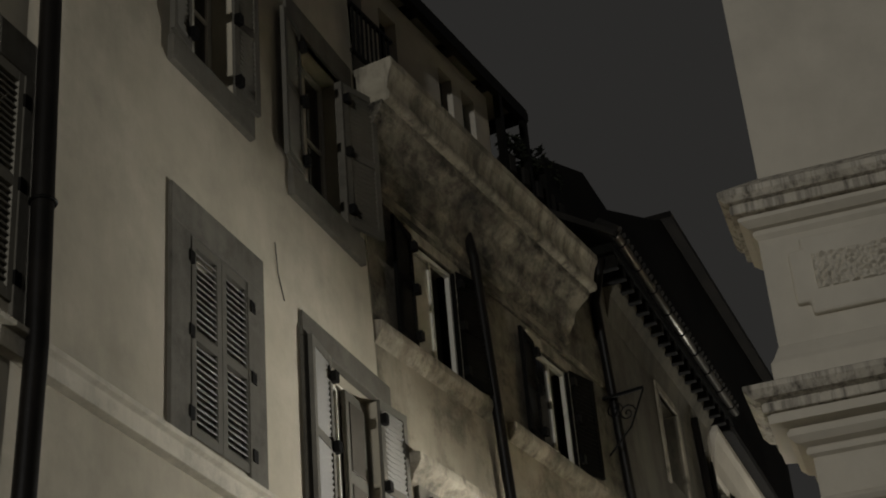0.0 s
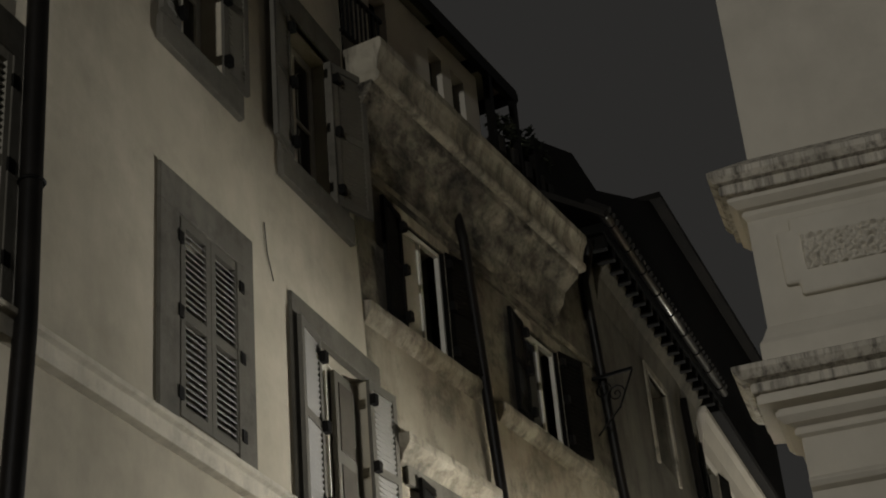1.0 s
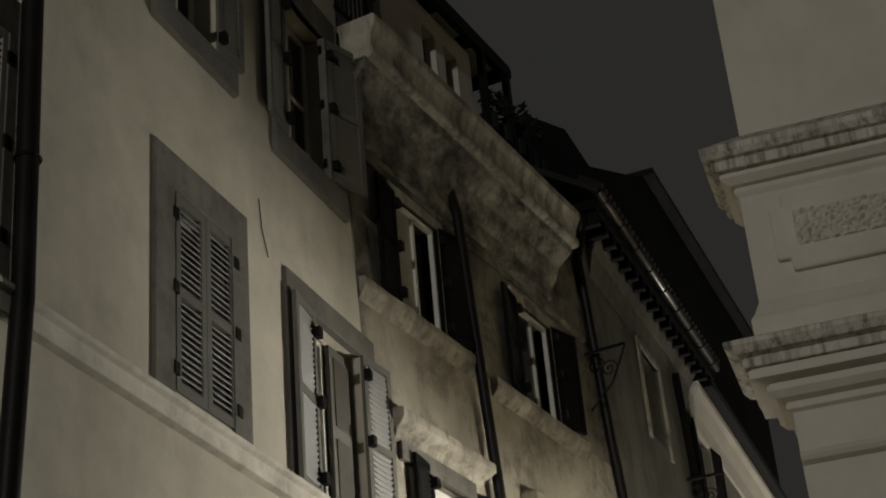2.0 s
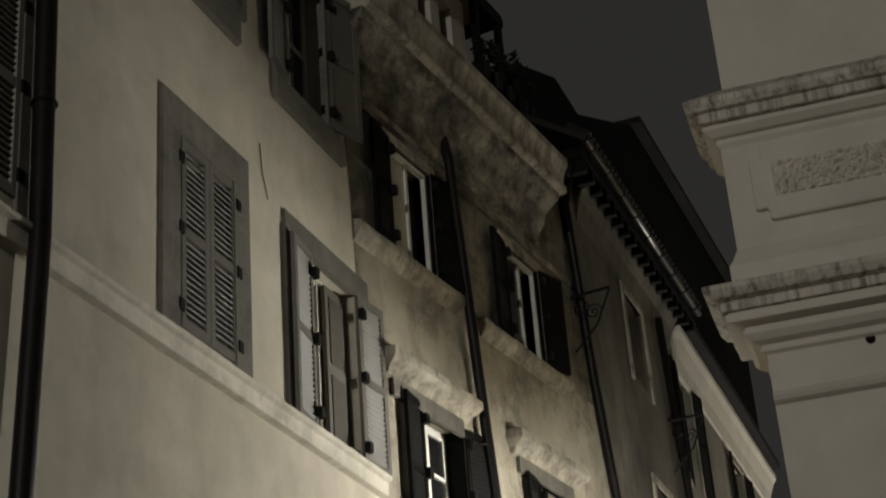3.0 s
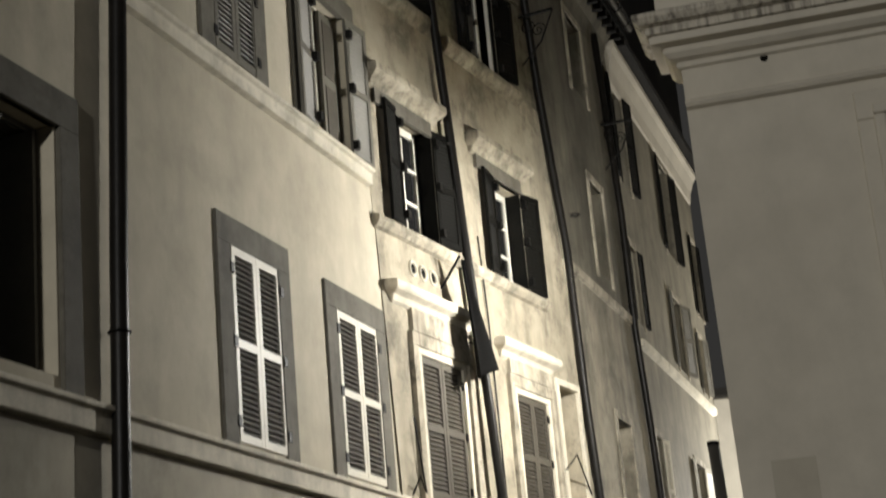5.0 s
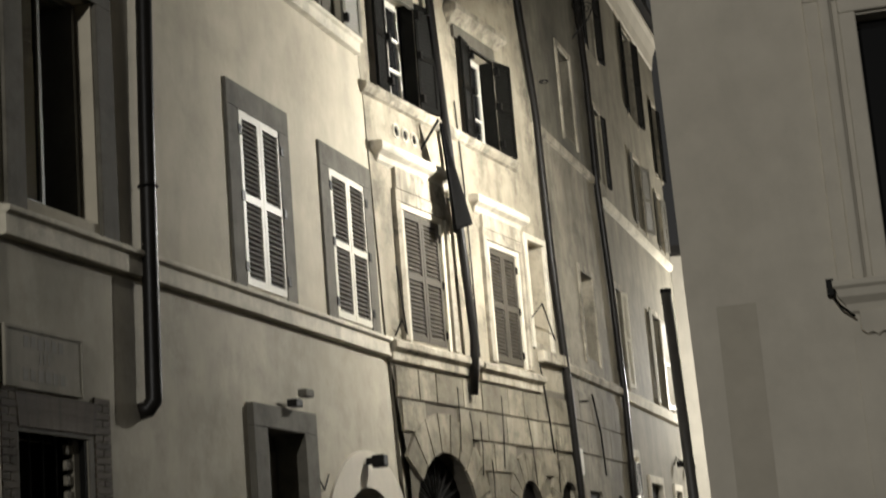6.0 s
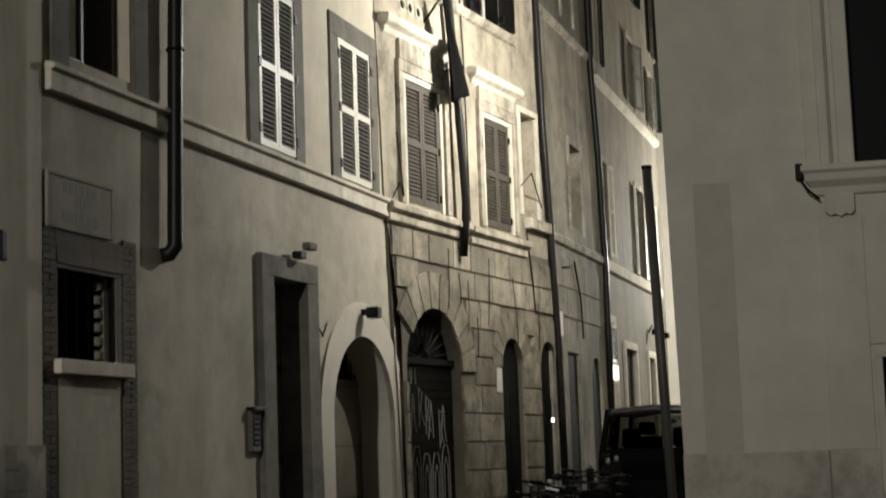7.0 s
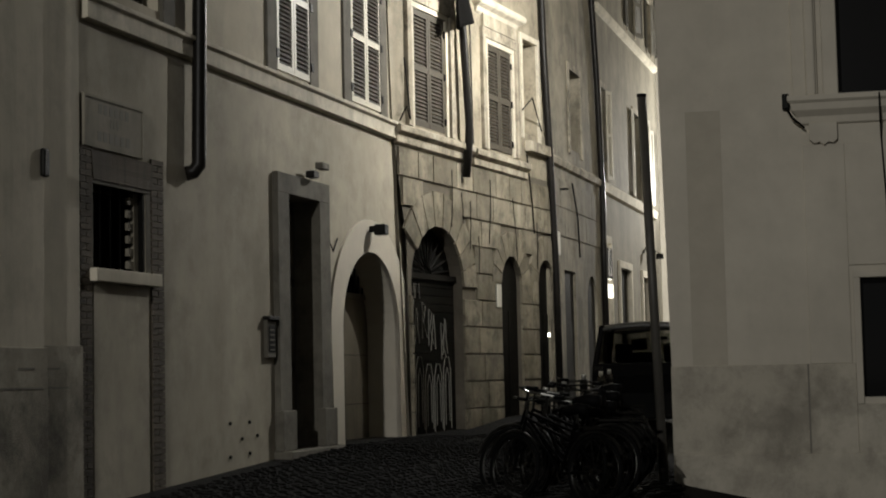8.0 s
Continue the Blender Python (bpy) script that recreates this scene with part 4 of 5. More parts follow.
part("cornice_bed", Geo().sweep([(0.09, 9.96), (0.12, 10.0), (0.12, 10.03), (0.105, 10.035), (0.105, 10.05), (0.15, 10.06), (0.21, 10.11), (0.21, 10.14), (0.19, 10.145), (0.19, 10.165)], 0, 9, 1, 0.6), RENDER_PALE, corner)
part("cornice", Geo().sweep([(0.12, 10.155), (0.25, 10.16), (0.26, 10.17), (0.26, 10.24), (0.245, 10.245), (0.245, 10.255), (0.29, 10.265), (0.33, 10.31), (0.33, 10.36), (0, 10.6)], 0, 9, 1, 0.6), STUCCO_DIRTY, corner, "rain-streaked moulded cornice", 0.004)
part("attic_band", Geo().sweep([(0.09, 8.8), (0.09, 9.98)], 0, 9, 1, 0.6), RENDER_PALE, corner)
part("attic_base", Geo().sweep([(0.17, 8.6), (0.17, 8.83), (0.14, 8.88), (0.1, 8.98), (0.09, 9.0)], 0, 9, 1, 0.6), RENDER_PALE, corner, bevel=0.01)
part("cornice_bed", Geo().sweep([(0.0, 8.06), (0.04, 8.08), (0.04, 8.12), (0.025, 8.125), (0.03, 8.14), (0.1, 8.16), (0.15, 8.21), (0.15, 8.25), (0.13, 8.255), (0.13, 8.275), (0.26, 8.29), (0.26, 8.36), (0.24, 8.365), (0.24, 8.385)], 0, 9, 1, 0.6), RENDER_PALE, corner)
part("cornice", Geo().sweep([(0.1, 8.375), (0.28, 8.38), (0.29, 8.39), (0.29, 8.45), (0.275, 8.455), (0.275, 8.465), (0.35, 8.48), (0.4, 8.54), (0.4, 8.58), (0.1, 8.72)], 0, 9, 1, 0.6), STUCCO_DIRTY, corner, "rain-streaked moulded cornice", 0.004)
part("astragal", Geo().sweep([(0, 7.62), (0.06, 7.64), (0.09, 7.68), (0.06, 7.72), (0, 7.74)], 0, 9, 0), RENDER_PALE, corner, bevel=0.006)
# black disc painting the darkness inside a small hole
part("hole", Geo().disc(0.83, 8.04, 0.04, 0.0, 0.006), BLACK, corner)
# relief panel with clipped corners
x0, x1, z0, z1, c = 0.12, 1.45, 9.19, 9.89, 0.11
octo = [(x0 + c, z0), (x1 - c, z0), (x1 - c, z0 + c), (x1, z0 + c), (x1, z1 - c), (x1 - c, z1 - c), (x1 - c, z1), (x0 + c, z1), (x0 + c, z1 - c), (x0, z1 - c), (x0, z0 + c), (x0 + c, z0 + c)]
panel = part("relief_panel", Geo().poly(octo, 0.05, 0.15), RENDER_PALE, corner, "raised panel with a stucco relief", 0.025)
nx, nz = 90, 34
g = Geo()
for j in range(nz + 1):
    for i in range(nx + 1):
        x, z = 0.29 + 0.98 * i / nx, 9.38 + 0.34 * j / nz
        e = min(i, nx - i, j, nz - j)
        h = 0.055 * abs(noise.noise(Vector((x * 14, z * 14, 3)))) + 0.035 * noise.noise(Vector((x * 31, z * 31, 9)))
        g.v.append((x, -0.152 - (max(-0.01, h + 0.004) if e > 1 else -0.01), z))
g.f = [(j * (nx + 1) + i, j * (nx + 1) + i + 1, (j + 1) * (nx + 1) + i + 1, (j + 1) * (nx + 1) + i) for j in range(nz) for i in range(nx)]
part("relief", g, RENDER_PALE, panel, "rough foliage relief in stucco")
# tall window with sill and surround
w = opening("window", "tall unlit window in a moulded frame", FR)
surround(w, 1.62, 4.1, 4.12, 7.5, 0.3, 0.06, 0.3, mat=RENDER_PALE, bevel=0.02)
surround(w, 1.78, 3.95, 4.12, 7.35, 0.12, 0.11, 0.12, back=0.05, mat=RENDER_PALE, bevel=0.03)
surround(w, 1.98, 3.8, 4.12, 7.2, 0.18, 0.085, 0.18, back=-0.2, mat=RENDER_PALE, bevel=0.02)
part("pane", Geo().box(2.1, 3.7, -0.32, -0.28, 4.1, 7.1), GLASS, w)
part("sill", Geo().sweep([(0, 3.78), (0.04, 3.8), (0.06, 3.88), (0.14, 3.95), (0.16, 4.03), (0.2, 4.06), (0.2, 4.12), (0, 4.15)], 1.72, 4.0, 0.8), RENDER_PALE, w, "moulded sill", 0.006)
g = Geo().poly([(1.8, 3.8), (1.8, 3.6), (1.86, 3.55), (1.92, 3.57), (1.97, 3.53), (2.03, 3.57), (2.08, 3.55), (2.13, 3.6), (2.13, 3.8)][::-1], 0.0, 0.08)
part("sill_bracket", g, RENDER_PALE, w, bevel=0.01)
hk = thing("iron_hook", "small dark iron fitting on the pale wall", "fitting", FR)
part("plate", Geo().box(1.5, 1.58, 0.0, 0.12, 3.98, 4.16), IRON, hk, bevel=0.01)
part("arm", Geo().tube([(1.54, -0.1, 4.0), (1.62, -0.2, 3.85), (1.75, -0.12, 3.74)], 0.015, 6), IRON, hk)
cb = thing("wall_cable", "thin dark cable under the pale window sill", "cable", FR)
part("cable", Geo().tube([(2.62, -0.22, 4.1), (2.62, -0.2, 3.85), (2.63, -0.035, 3.6), (2.66, -0.035, 2.9), (2.67, -0.035, 2.15)], 0.011, 6), IRON, cb)
# base, repaint patch, pilaster joint, low niche
part("overpaint", Geo().box(0.34, 0.76, 0.0, 0.004, 0.96, 4.02), PATCH, corner, "faint grey repainted strip")
part("base_render", Geo().box(0.08, 2.24, 0, 0.035, -1.5, 0.95), SOCLE, corner, "stained base render", 0.01)
part("base_render", Geo().box(2.24, 3.5, 0, 0.035, -1.5, 0.47), SOCLE, corner, "stained base render", 0.01)
part("base_render", Geo().box(3.5, 9, 0, 0.035, -1.5, 0.95), SOCLE, corner, "stained base render", 0.01)
part("plinth", Geo().box(0.09, 9, 0.03, 0.06, -1.5, -0.1), SOCLE, corner, "rough lower plinth", 0.012)
part("panel_joint", Geo().box(1.68, 1.7, 0.034, 0.039, -0.1, 0.95), LETTER, corner)
part("pilaster", Geo().box(1.72, 2.2, 0.0, 0.025, 0.95, 3.55), RENDER_PALE, corner, bevel=0.008)
part("pilaster", Geo().box(2.2, 9, 0.0, 0.025, 2.1, 3.55), RENDER_PALE, corner, bevel=0.008)
d = opening("window", "low dark opening", FR)
surround(d, 2.24, 3.5, 0.47, 2.03, 0.08, 0.05, 0.08, mat=RENDER_PALE)
part("pane", Geo().box(2.3, 3.42, -0.25, -0.22, 0.5, 2.0), GLASS, d)

# pole at the corner
pz = ground_z(1.5, 17.4)
post = thing("street_pole", "slim dark metal street pole beside the corner", "pole", pose(1.425, 17.5, pz))
part("pole", Geo().tube([(0.13, 0, 0), (0, 0, 4.2 - pz)], 0.056, 14), POLE_GREY, post, smooth=True)
part("cap", Geo().tube([(0, 0, 4.2 - pz), (0, 0, 4.24 - pz)], 0.06, 14), IRON, post)

# ---- pipes on the facades ----
downpipe([(-4.72, -0.12, 15.0), (-4.66, -0.12, 11.0), (-4.62, -0.12, 8.0), (-4.74, -0.12, 5.5), (-4.82, -0.12, 3.15), (-4.825, -0.12, 3.06), (-4.84, -0.07, 2.99), (-4.88, 0.0, 2.97)], 0.075,
         "thick dark downpipe ending in a bend above the street wall", F1, [(9.0, -4.63), (4.95, -4.76)])
downpipe([(1.72, -0.06, 12.7), (1.76, -0.12, 12.3), (2.04, -0.12, 10.0), (2.3, -0.12, 7.9), (2.55, -0.12, 6.2), (2.62, -0.17, 4.6), (2.63, -0.15, 4.3), (2.65, -0.09, 3.84)], 0.06,
         "dark downpipe between the palazzo windows", F2, [(9.0, 2.1), (6.5, 2.5)])
downpipe([(5.1, -0.3, 13.8), (5.2, -0.2, 13.55), (5.3, -0.08, 13.3), (5.62, -0.08, 10.9), (6.1, -0.08, 8.5), (6.2, -0.08, 6.3), (6.4, -0.08, 4.5), (6.55, -0.08, 2.6), (6.6, -0.08, 0.1)], 0.06,
         "dark downpipe between two houses", F2, [(9.0, 6.0), (4.0, 6.44)])
downpipe([(3.4, -0.07, 13.4), (3.95, -0.07, 10.3), (3.95, -0.07, 8.2), (4.3, -0.07, 6.5), (4.55, -0.07, 4.4), (4.52, -0.07, 3.2), (4.56, -0.07, 0.2)], 0.06,
         "dark downpipe at the end of the narrow house", F3, [(8.6, 3.95), (5.0, 4.48)])

# flag on its pole
flag = thing("flag", "dark drooping flag on a short pole", "flag", F2)
part("pole", Geo().tube([(1.75, 0, 7.05), (1.72, -0.3, 7.4)], 0.018, 8), IRON, flag)
g = Geo()
nu, nv = 16, 20
for j in range(nv + 1):
    for i in range(nu + 1):
        u, t = i / nu, j / nv
        wdt = 0.05 + 0.75 * t ** 1.1
        g.v.append((1.8 + wdt * u + 0.12 * t, -0.28 - 0.06 * math.sin(u * 9 + t * 2) * (0.3 + t), 7.38 - 1.5 * t + 0.32 * u * t * t))
g.f = [(j * (nu + 1) + i, j * (nu + 1) + i + 1, (j + 1) * (nu + 1) + i + 1, (j + 1) * (nu + 1) + i) for j in range(nv) for i in range(nu)]
cloth = part("cloth", g, FLAG_CLOTH, flag, "dark limp cloth", smooth=True)
sol = cloth.modifiers.new("cloth_thickness", "SOLIDIFY")
sol.thickness = 0.006

# ---- small fittings on the near house ----
cctv = thing("security_camera", "small security camera on a bracket over the door", "camera", F1)
part("bracket", Geo().tube([(-1.72, 0, 3.3), (-1.72, -0.12, 3.33), (-1.64, -0.2, 3.42)], 0.014, 6), SHUTTER_PALE, cctv)
part("housing", Geo().box(-1.72, -1.5, 0.14, 0.24, 3.36, 3.44), STONE_GREY, cctv, bevel=0.012)
part("junction_box", Geo().box(-1.85, -1.68, 0.07, 0.18, 3.25, 3.33), IRON, cctv, bevel=0.01)
spot = thing("wall_spotlight", "small unlit spotlight above the arch", "spotlight", F1)
part("housing", Geo().box(0.4, 0.56, 0.1, 0.26, 2.74, 2.88), IRON, spot, bevel=0.02)
part("bracket", Geo().box(0.44, 0.5, 0.03, 0.12, 2.78, 2.86), IRON, spot)
icom = thing("intercom", "rectangular metal intercom panel beside the door", "intercom", F1)
part("case", Geo().box(-2.98, -2.74, 0.0, 0.05, 1.14, 1.56), STONE_GREY, icom, bevel=0.01)
part("hood", Geo().box(-3.0, -2.72, 0.0, 0.09, 1.56, 1.6), IRON, icom, bevel=0.006)
part("face", Geo().box(-2.95, -2.77, 0.05, 0.056, 1.2, 1.5), SHUTTER_DARK, icom)
for i in range(5):
    part("button_bar", Geo().box(-2.93, -2.8, 0.056, 0.06, 1.22 + 0.055 * i, 1.235 + 0.055 * i), STONE_GREY, icom)
cable = thing("wall_cable", "thin dark cable along the plaster", "cable", F1)
part("cable", Geo().tube([(-1.0, -0.02, 2.55), (-0.98, -0.02, 2.2), (-0.96, -0.02, 1.9)], 0.012, 5), IRON, cable)
part("cable", Geo().tube([(-1.05, -0.02, 3.0), (-1.02, -0.02, 2.6), (-0.85, -0.02, 2.45), (-0.7, -0.02, 2.62)], 0.009, 5), IRON, cable)
crack = thing("wall_crack", "short dark cable hanging on the upper plaster", "cable", F1)
part("cable", Geo().tube([(-1.23, -0.012, 10.48), (-1.19, -0.012, 10.2), (-1.09, -0.012, 9.98)], 0.005, 5), IRON, crack)
rose = thing("iron_fitting", "small dark iron wall fitting", "fitting", F1)
part("plate", Geo().box(-7.84, -7.74, 0.1, 0.15, 2.62, 2.86), IRON, rose, bevel=0.02)
for x, z in ((-3.9, 0.45), (-3.9, 0.1), (-3.6, 0.28), (-3.4, 0.45), (-3.4, 0.12), (-3.2, 0.3)):
    part("wall_pin", Geo().disc(x, z, 0.018, 0.0, 0.02, 10), IRON, near_house)


def iron_bracket(at, x, z, w, h):
    """A scrolled iron bracket standing out from a facade."""
    t = thing("iron_bracket", "scrolled wrought-iron bracket on the facade", "bracket", at, "iron brackets")
    part("bar", Geo().box(x, x + 0.03, 0, w, z + h, z + h + 0.04), IRON, t)
    part("brace", Geo().tube([(x, 0, z), (x, -w * 0.6, z + h * 0.4), (x, -w, z + h)], 0.014, 6), IRON, t)
    for k in range(2):
        pts = [(x, -(w * (0.25 + 0.3 * k) + 0.12 * (1 - i / 16) * math.cos(i * 0.7)), z + h * (0.75 - 0.1 * k) + 0.12 * (1 - i / 16) * math.sin(i * 0.7)) for i in range(16)]
        part("scroll", Geo().tube(pts, 0.01, 5), IRON, t)


iron_bracket(F2, 5.3, 11.2, 0.55, 0.75)
iron_bracket(F3, 3.4, 10.9, 0.55, 0.8)

# ---- rusticated blocks of the palazzo base ----
def arch_cut(z, h):
    """Half width and centre of each opening's voussoir ring at the height z."""
    c, r = (h[0] + h[1]) / 2, (h[1] - h[0]) / 2
    ring_w = 0.5 if r > 0.6 else 0.4
    top = h[3] + ring_w
    if z < h[4] - 0.05:
        return c, r
    if z > top:
        return c, 0.0
    return c, (r + ring_w) * math.sqrt(max(0.0, 1 - ((z - h[4]) / (top - h[4])) ** 2))


rnd = random.Random(4)
course = 0.405
for row in range(11):
    z0 = -0.4 + row * course
    z1 = min(z0 + course, 4.07)
    spans, a = [], start2((z0 + z1) / 2) + 0.01
    for h in H2B:
        c, hw = arch_cut((z0 + z1) / 2, h)
        if hw > 0:
            spans.append((a, c - hw))
            a = c + hw
    spans.append((a, end2((z0 + z1) / 2) - 0.02))
    for a, b in spans:
        x = a
        while b - x > 0.08:
            wd = min(rnd.uniform(0.5, 0.95), b - x)
            if b - x - wd < 0.25:
                wd = b - x
            g = Geo()
            j, ch, o = 0.004, 0.011, 0.03 + rnd.uniform(0, 0.012)
            xa, xb, za, zb = x + j, x + wd - j, z0 + j, z1 - j
            g.add([(xa, 0, za), (xb, 0, za), (xb, 0, zb), (xa, 0, zb), (xa + ch, -o, za + ch), (xb - ch, -o, za + ch), (xb - ch, -o, zb - ch), (xa + ch, -o, zb - ch)],
                  [(4, 5, 6, 7), (0, 1, 5, 4), (1, 2, 6, 5), (2, 3, 7, 6), (3, 0, 4, 7)])
            part("block", g, ASHLAR, base2)
            x += wd
for h, k in zip(H2B, (11, 9, 9)):
    c, r = (h[0] + h[1]) / 2, (h[1] - h[0]) / 2
    ring_w = 0.5 if r > 0.6 else 0.4
    for i in range(k):
        a0, a1 = math.pi * i / k + 0.012, math.pi * (i + 1) / k - 0.012
        ri, rz = r, h[3] - h[4]
        if c + (r + ring_w) * math.cos((a0 + a1) / 2) < 0.45:
            continue
        q = [(c + (ri + d) * math.cos(a), h[4] + (rz + d) * math.sin(a)) for a, d in ((a0, 0), (a0, ring_w), (a1, ring_w), (a1, 0))]
        part("voussoir", Geo().poly(q, 0.0, 0.04), ASHLAR, base2, bevel=0)

# low ashlar lines on the narrow house
for row in range(9):
    z0 = -0.2 + row * 0.5
    x = 0.12 + (0.35 if row % 2 else 0)
    while x < 4.6:
        wd = 0.9
        xa, xb = x + 0.01, min(x + wd, 4.68) - 0.01
        if not any(hh[0] - 0.1 < xb and xa < hh[1] + 0.1 and z0 < hh[3] + 0.1 for hh in H3B):
            part("block", Geo().box(xa, xb, 0, 0.02, z0 + 0.01, min(z0 + 0.49, 4.49)), PLASTER_STAINED_LIT, base3)
        x += wd

# cables and rods on the palazzo and the narrow house
for pts, lab in (([(2.2, -0.03, 10.4), (2.35, -0.03, 8.2), (2.5, -0.03, 7.6)], "thin dark cable beside a downpipe"), ([(2.95, -0.03, 8.0), (3.05, -0.03, 6.9), (3.1, -0.03, 4.4)], "thin dark cable on the palazzo"),
                 ([(5.35, -0.05, 4.5), (5.55, -0.05, 3.7), (5.62, -0.05, 3.2)], "dark iron rod on the stone base"), ([(0.42, -0.05, 4.4), (0.5, -0.12, 4.6), (0.75, -0.06, 4.45), (0.6, -0.05, 5.3)], "loose dark wire by the window"),
                 ([(5.2, -0.05, 5.2), (5.6, -0.08, 5.45), (6.1, -0.05, 4.95)], "loose sagging wire across the niche")):
    t = thing("wall_cable", lab, "cable", F2)
    part("cable", Geo().tube(pts, 0.012, 5), IRON, t)
for x0, z0, x1, z1 in ((2.19, 3.9, 2.14, 3.06), (2.53, 3.6, 2.59, 3.14), (2.87, 3.5, 2.83, 2.78), (3.7, 3.9, 3.6, 2.9), (4.64, 3.7, 4.8, 2.7), (5.73, 3.4, 5.72, 2.62), (3.17, 3.0, 3.16, 2.43)):
    t = thing("wall_cable", "thin dark cable hanging over the stone base", "cable", F2, "cables over the stone base")
    part("cable", Geo().tube([(x0, -0.055, z0), ((x0 + x1) / 2 + 0.025, -0.055, (z0 + z1) / 2), (x1, -0.055, z1)], 0.006, 5), IRON, t)
t = thing("wall_cable", "dark iron rod on the narrow house", "cable", F3)
part("cable", Geo().tube([(1.9, -0.05, 4.3), (2.3, -0.05, 3.7), (2.4, -0.05, 3.0)], 0.015, 5), IRON, t)

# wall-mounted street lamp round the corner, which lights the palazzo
sl = thing("street_lamp", "unseen bracketed street lamp with a hood and added light-blocking plates", "street lamp", pose(2.2, 21.0, 6.9))
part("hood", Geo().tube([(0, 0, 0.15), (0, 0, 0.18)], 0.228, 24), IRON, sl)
# two plates added to the unseen fixture, to block its light sideways and downwards
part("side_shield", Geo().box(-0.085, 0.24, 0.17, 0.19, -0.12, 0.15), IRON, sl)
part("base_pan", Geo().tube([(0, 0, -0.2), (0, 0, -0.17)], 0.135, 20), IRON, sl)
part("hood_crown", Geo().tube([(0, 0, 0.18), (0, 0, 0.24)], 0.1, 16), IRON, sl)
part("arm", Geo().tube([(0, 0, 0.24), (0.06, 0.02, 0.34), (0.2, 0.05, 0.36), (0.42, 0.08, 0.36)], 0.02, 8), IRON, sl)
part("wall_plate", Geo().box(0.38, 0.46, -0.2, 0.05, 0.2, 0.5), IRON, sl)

# ---- parked car ----
def car_at(at):
    car = thing("parked_car", "black parked small van seen from behind, windows unlit", "car", at)
    prof = [(-2.1, 0.2), (2.1, 0.2), (2.15, 0.75), (1.95, 0.98), (1.1, 1.08), (-2.08, 1.1), (-2.15, 0.9)]
    n = len(prof)
    g = Geo()
    for side in (-0.82, -0.74, 0.74, 0.82):
        for y, z in prof:
            g.v.append((side, y * (1 if abs(side) < 0.8 else 0.985), z - (0.0 if abs(side) < 0.8 else 0.03)))
    for r in range(3):
        g.f += [(r * n + i, r * n + (i + 1) % n, (r + 1) * n + (i + 1) % n, (r + 1) * n + i) for i in range(n)]
    g.f += [tuple(range(n)), tuple(3 * n + i for i in range(n))[::-1]]
    part("body", g, CAR_PAINT, car, bevel=0.03)
    # roof: a shallow crowned sheet
    g = Geo()
    ys, xs = [-1.9, -1.75, -1.0, 0.0, 0.5, 0.62], [-0.7, -0.66, -0.45, 0, 0.45, 0.66, 0.7]
    for lift in (0.0, -0.06):
        for j, y in enumerate(ys):
            for x in xs:
                edge = 0.05 if j in (0, 5) else 0.0
                g.v.append((x, y, 1.77 - 0.06 * (x / 0.7) ** 2 - edge - (0.03 if abs(x) > 0.68 else 0) + lift))
    k, m = len(xs), len(xs) * len(ys)
    for j in range(len(ys) - 1):
        for i in range(k - 1):
            q = (j * k + i, j * k + i + 1, (j + 1) * k + i + 1, (j + 1) * k + i)
            g.f += [q, tuple(m + c for c in q[::-1])]
    rim = list(range(k)) + [j * k + k - 1 for j in range(1, len(ys))] + [m - 1 - i for i in range(1, k)] + [j * k for j in range(len(ys) - 2, 0, -1)]
    g.f += [(rim[i], rim[(i + 1) % len(rim)], m + rim[(i + 1) % len(rim)], m + rim[i]) for i in range(len(rim))]
    part("roof", g, CAR_ROOF, car, "glossy dark roof", smooth=True)
    for s in (-1, 1):
        for y0, y1 in ((-2.06, -1.84), (-0.75, -0.78), (1.12, 0.55)):
            part("pillar", Geo().tube([(s * 0.76, y0, 1.06), (s * 0.67, y1, 1.7)], 0.05, 8), CAR_PAINT, car)
        part("side_window", Geo().add([(s * 0.765, -1.98, 1.1), (s * 0.765, 1.0, 1.1), (s * 0.685, 0.5, 1.62), (s * 0.685, -1.8, 1.62), (s * 0.755, -1.98, 1.1), (s * 0.755, 1.0, 1.1), (s * 0.675, 0.5, 1.62), (s * 0.675, -1.8, 1.62)],
                                     [(0, 1, 2, 3), (7, 6, 5, 4), (0, 4, 5, 1), (1, 5, 6, 2), (2, 6, 7, 3), (3, 7, 4, 0)]), CAR_GLASS, car)
        part("tail_light", Geo().add([(s * 0.62, -2.17, 0.75), (s * 0.78, -2.15, 0.75), (s * 0.77, -2.1, 1.05), (s * 0.64, -2.13, 1.05), (s * 0.62, -2.05, 0.75), (s * 0.78, -2.05, 0.75), (s * 0.77, -2.0, 1.05), (s * 0.64, -2.0, 1.05)],
                                    [(0, 1, 2, 3), (7, 6, 5, 4), (0, 4, 5, 1), (1, 5, 6, 2), (2, 6, 7, 3), (3, 7, 4, 0)]), IRON, car)
        part("mirror", Geo().box(s * 0.92 - 0.08, s * 0.92 + 0.08, -0.75, -0.6, 1.05, 1.22), CAR_PAINT, car, bevel=0.03)
        for y in (-1.3, 1.35):
            wh = part("wheel", Geo().ring((s * 0.73, y, 0.31), (1, 0, 0), 0.23, 0.085, 28, 10), RUBBER, car, smooth=True)
            part("rim", Geo().tube([(s * 0.68, y, 0.31), (s * 0.79, y, 0.31)], 0.17, 18), IRON, wh)
        st = part("seat", Geo().box(s * 0.36 - 0.24, s * 0.36 + 0.24, -0.35, -0.2, 1.05, 1.3), RUBBER, car, bevel=0.04)
        part("headrest", Geo().box(s * 0.36 - 0.14, s * 0.36 + 0.14, -0.32, -0.22, 1.32, 1.54), RUBBER, st, bevel=0.04)
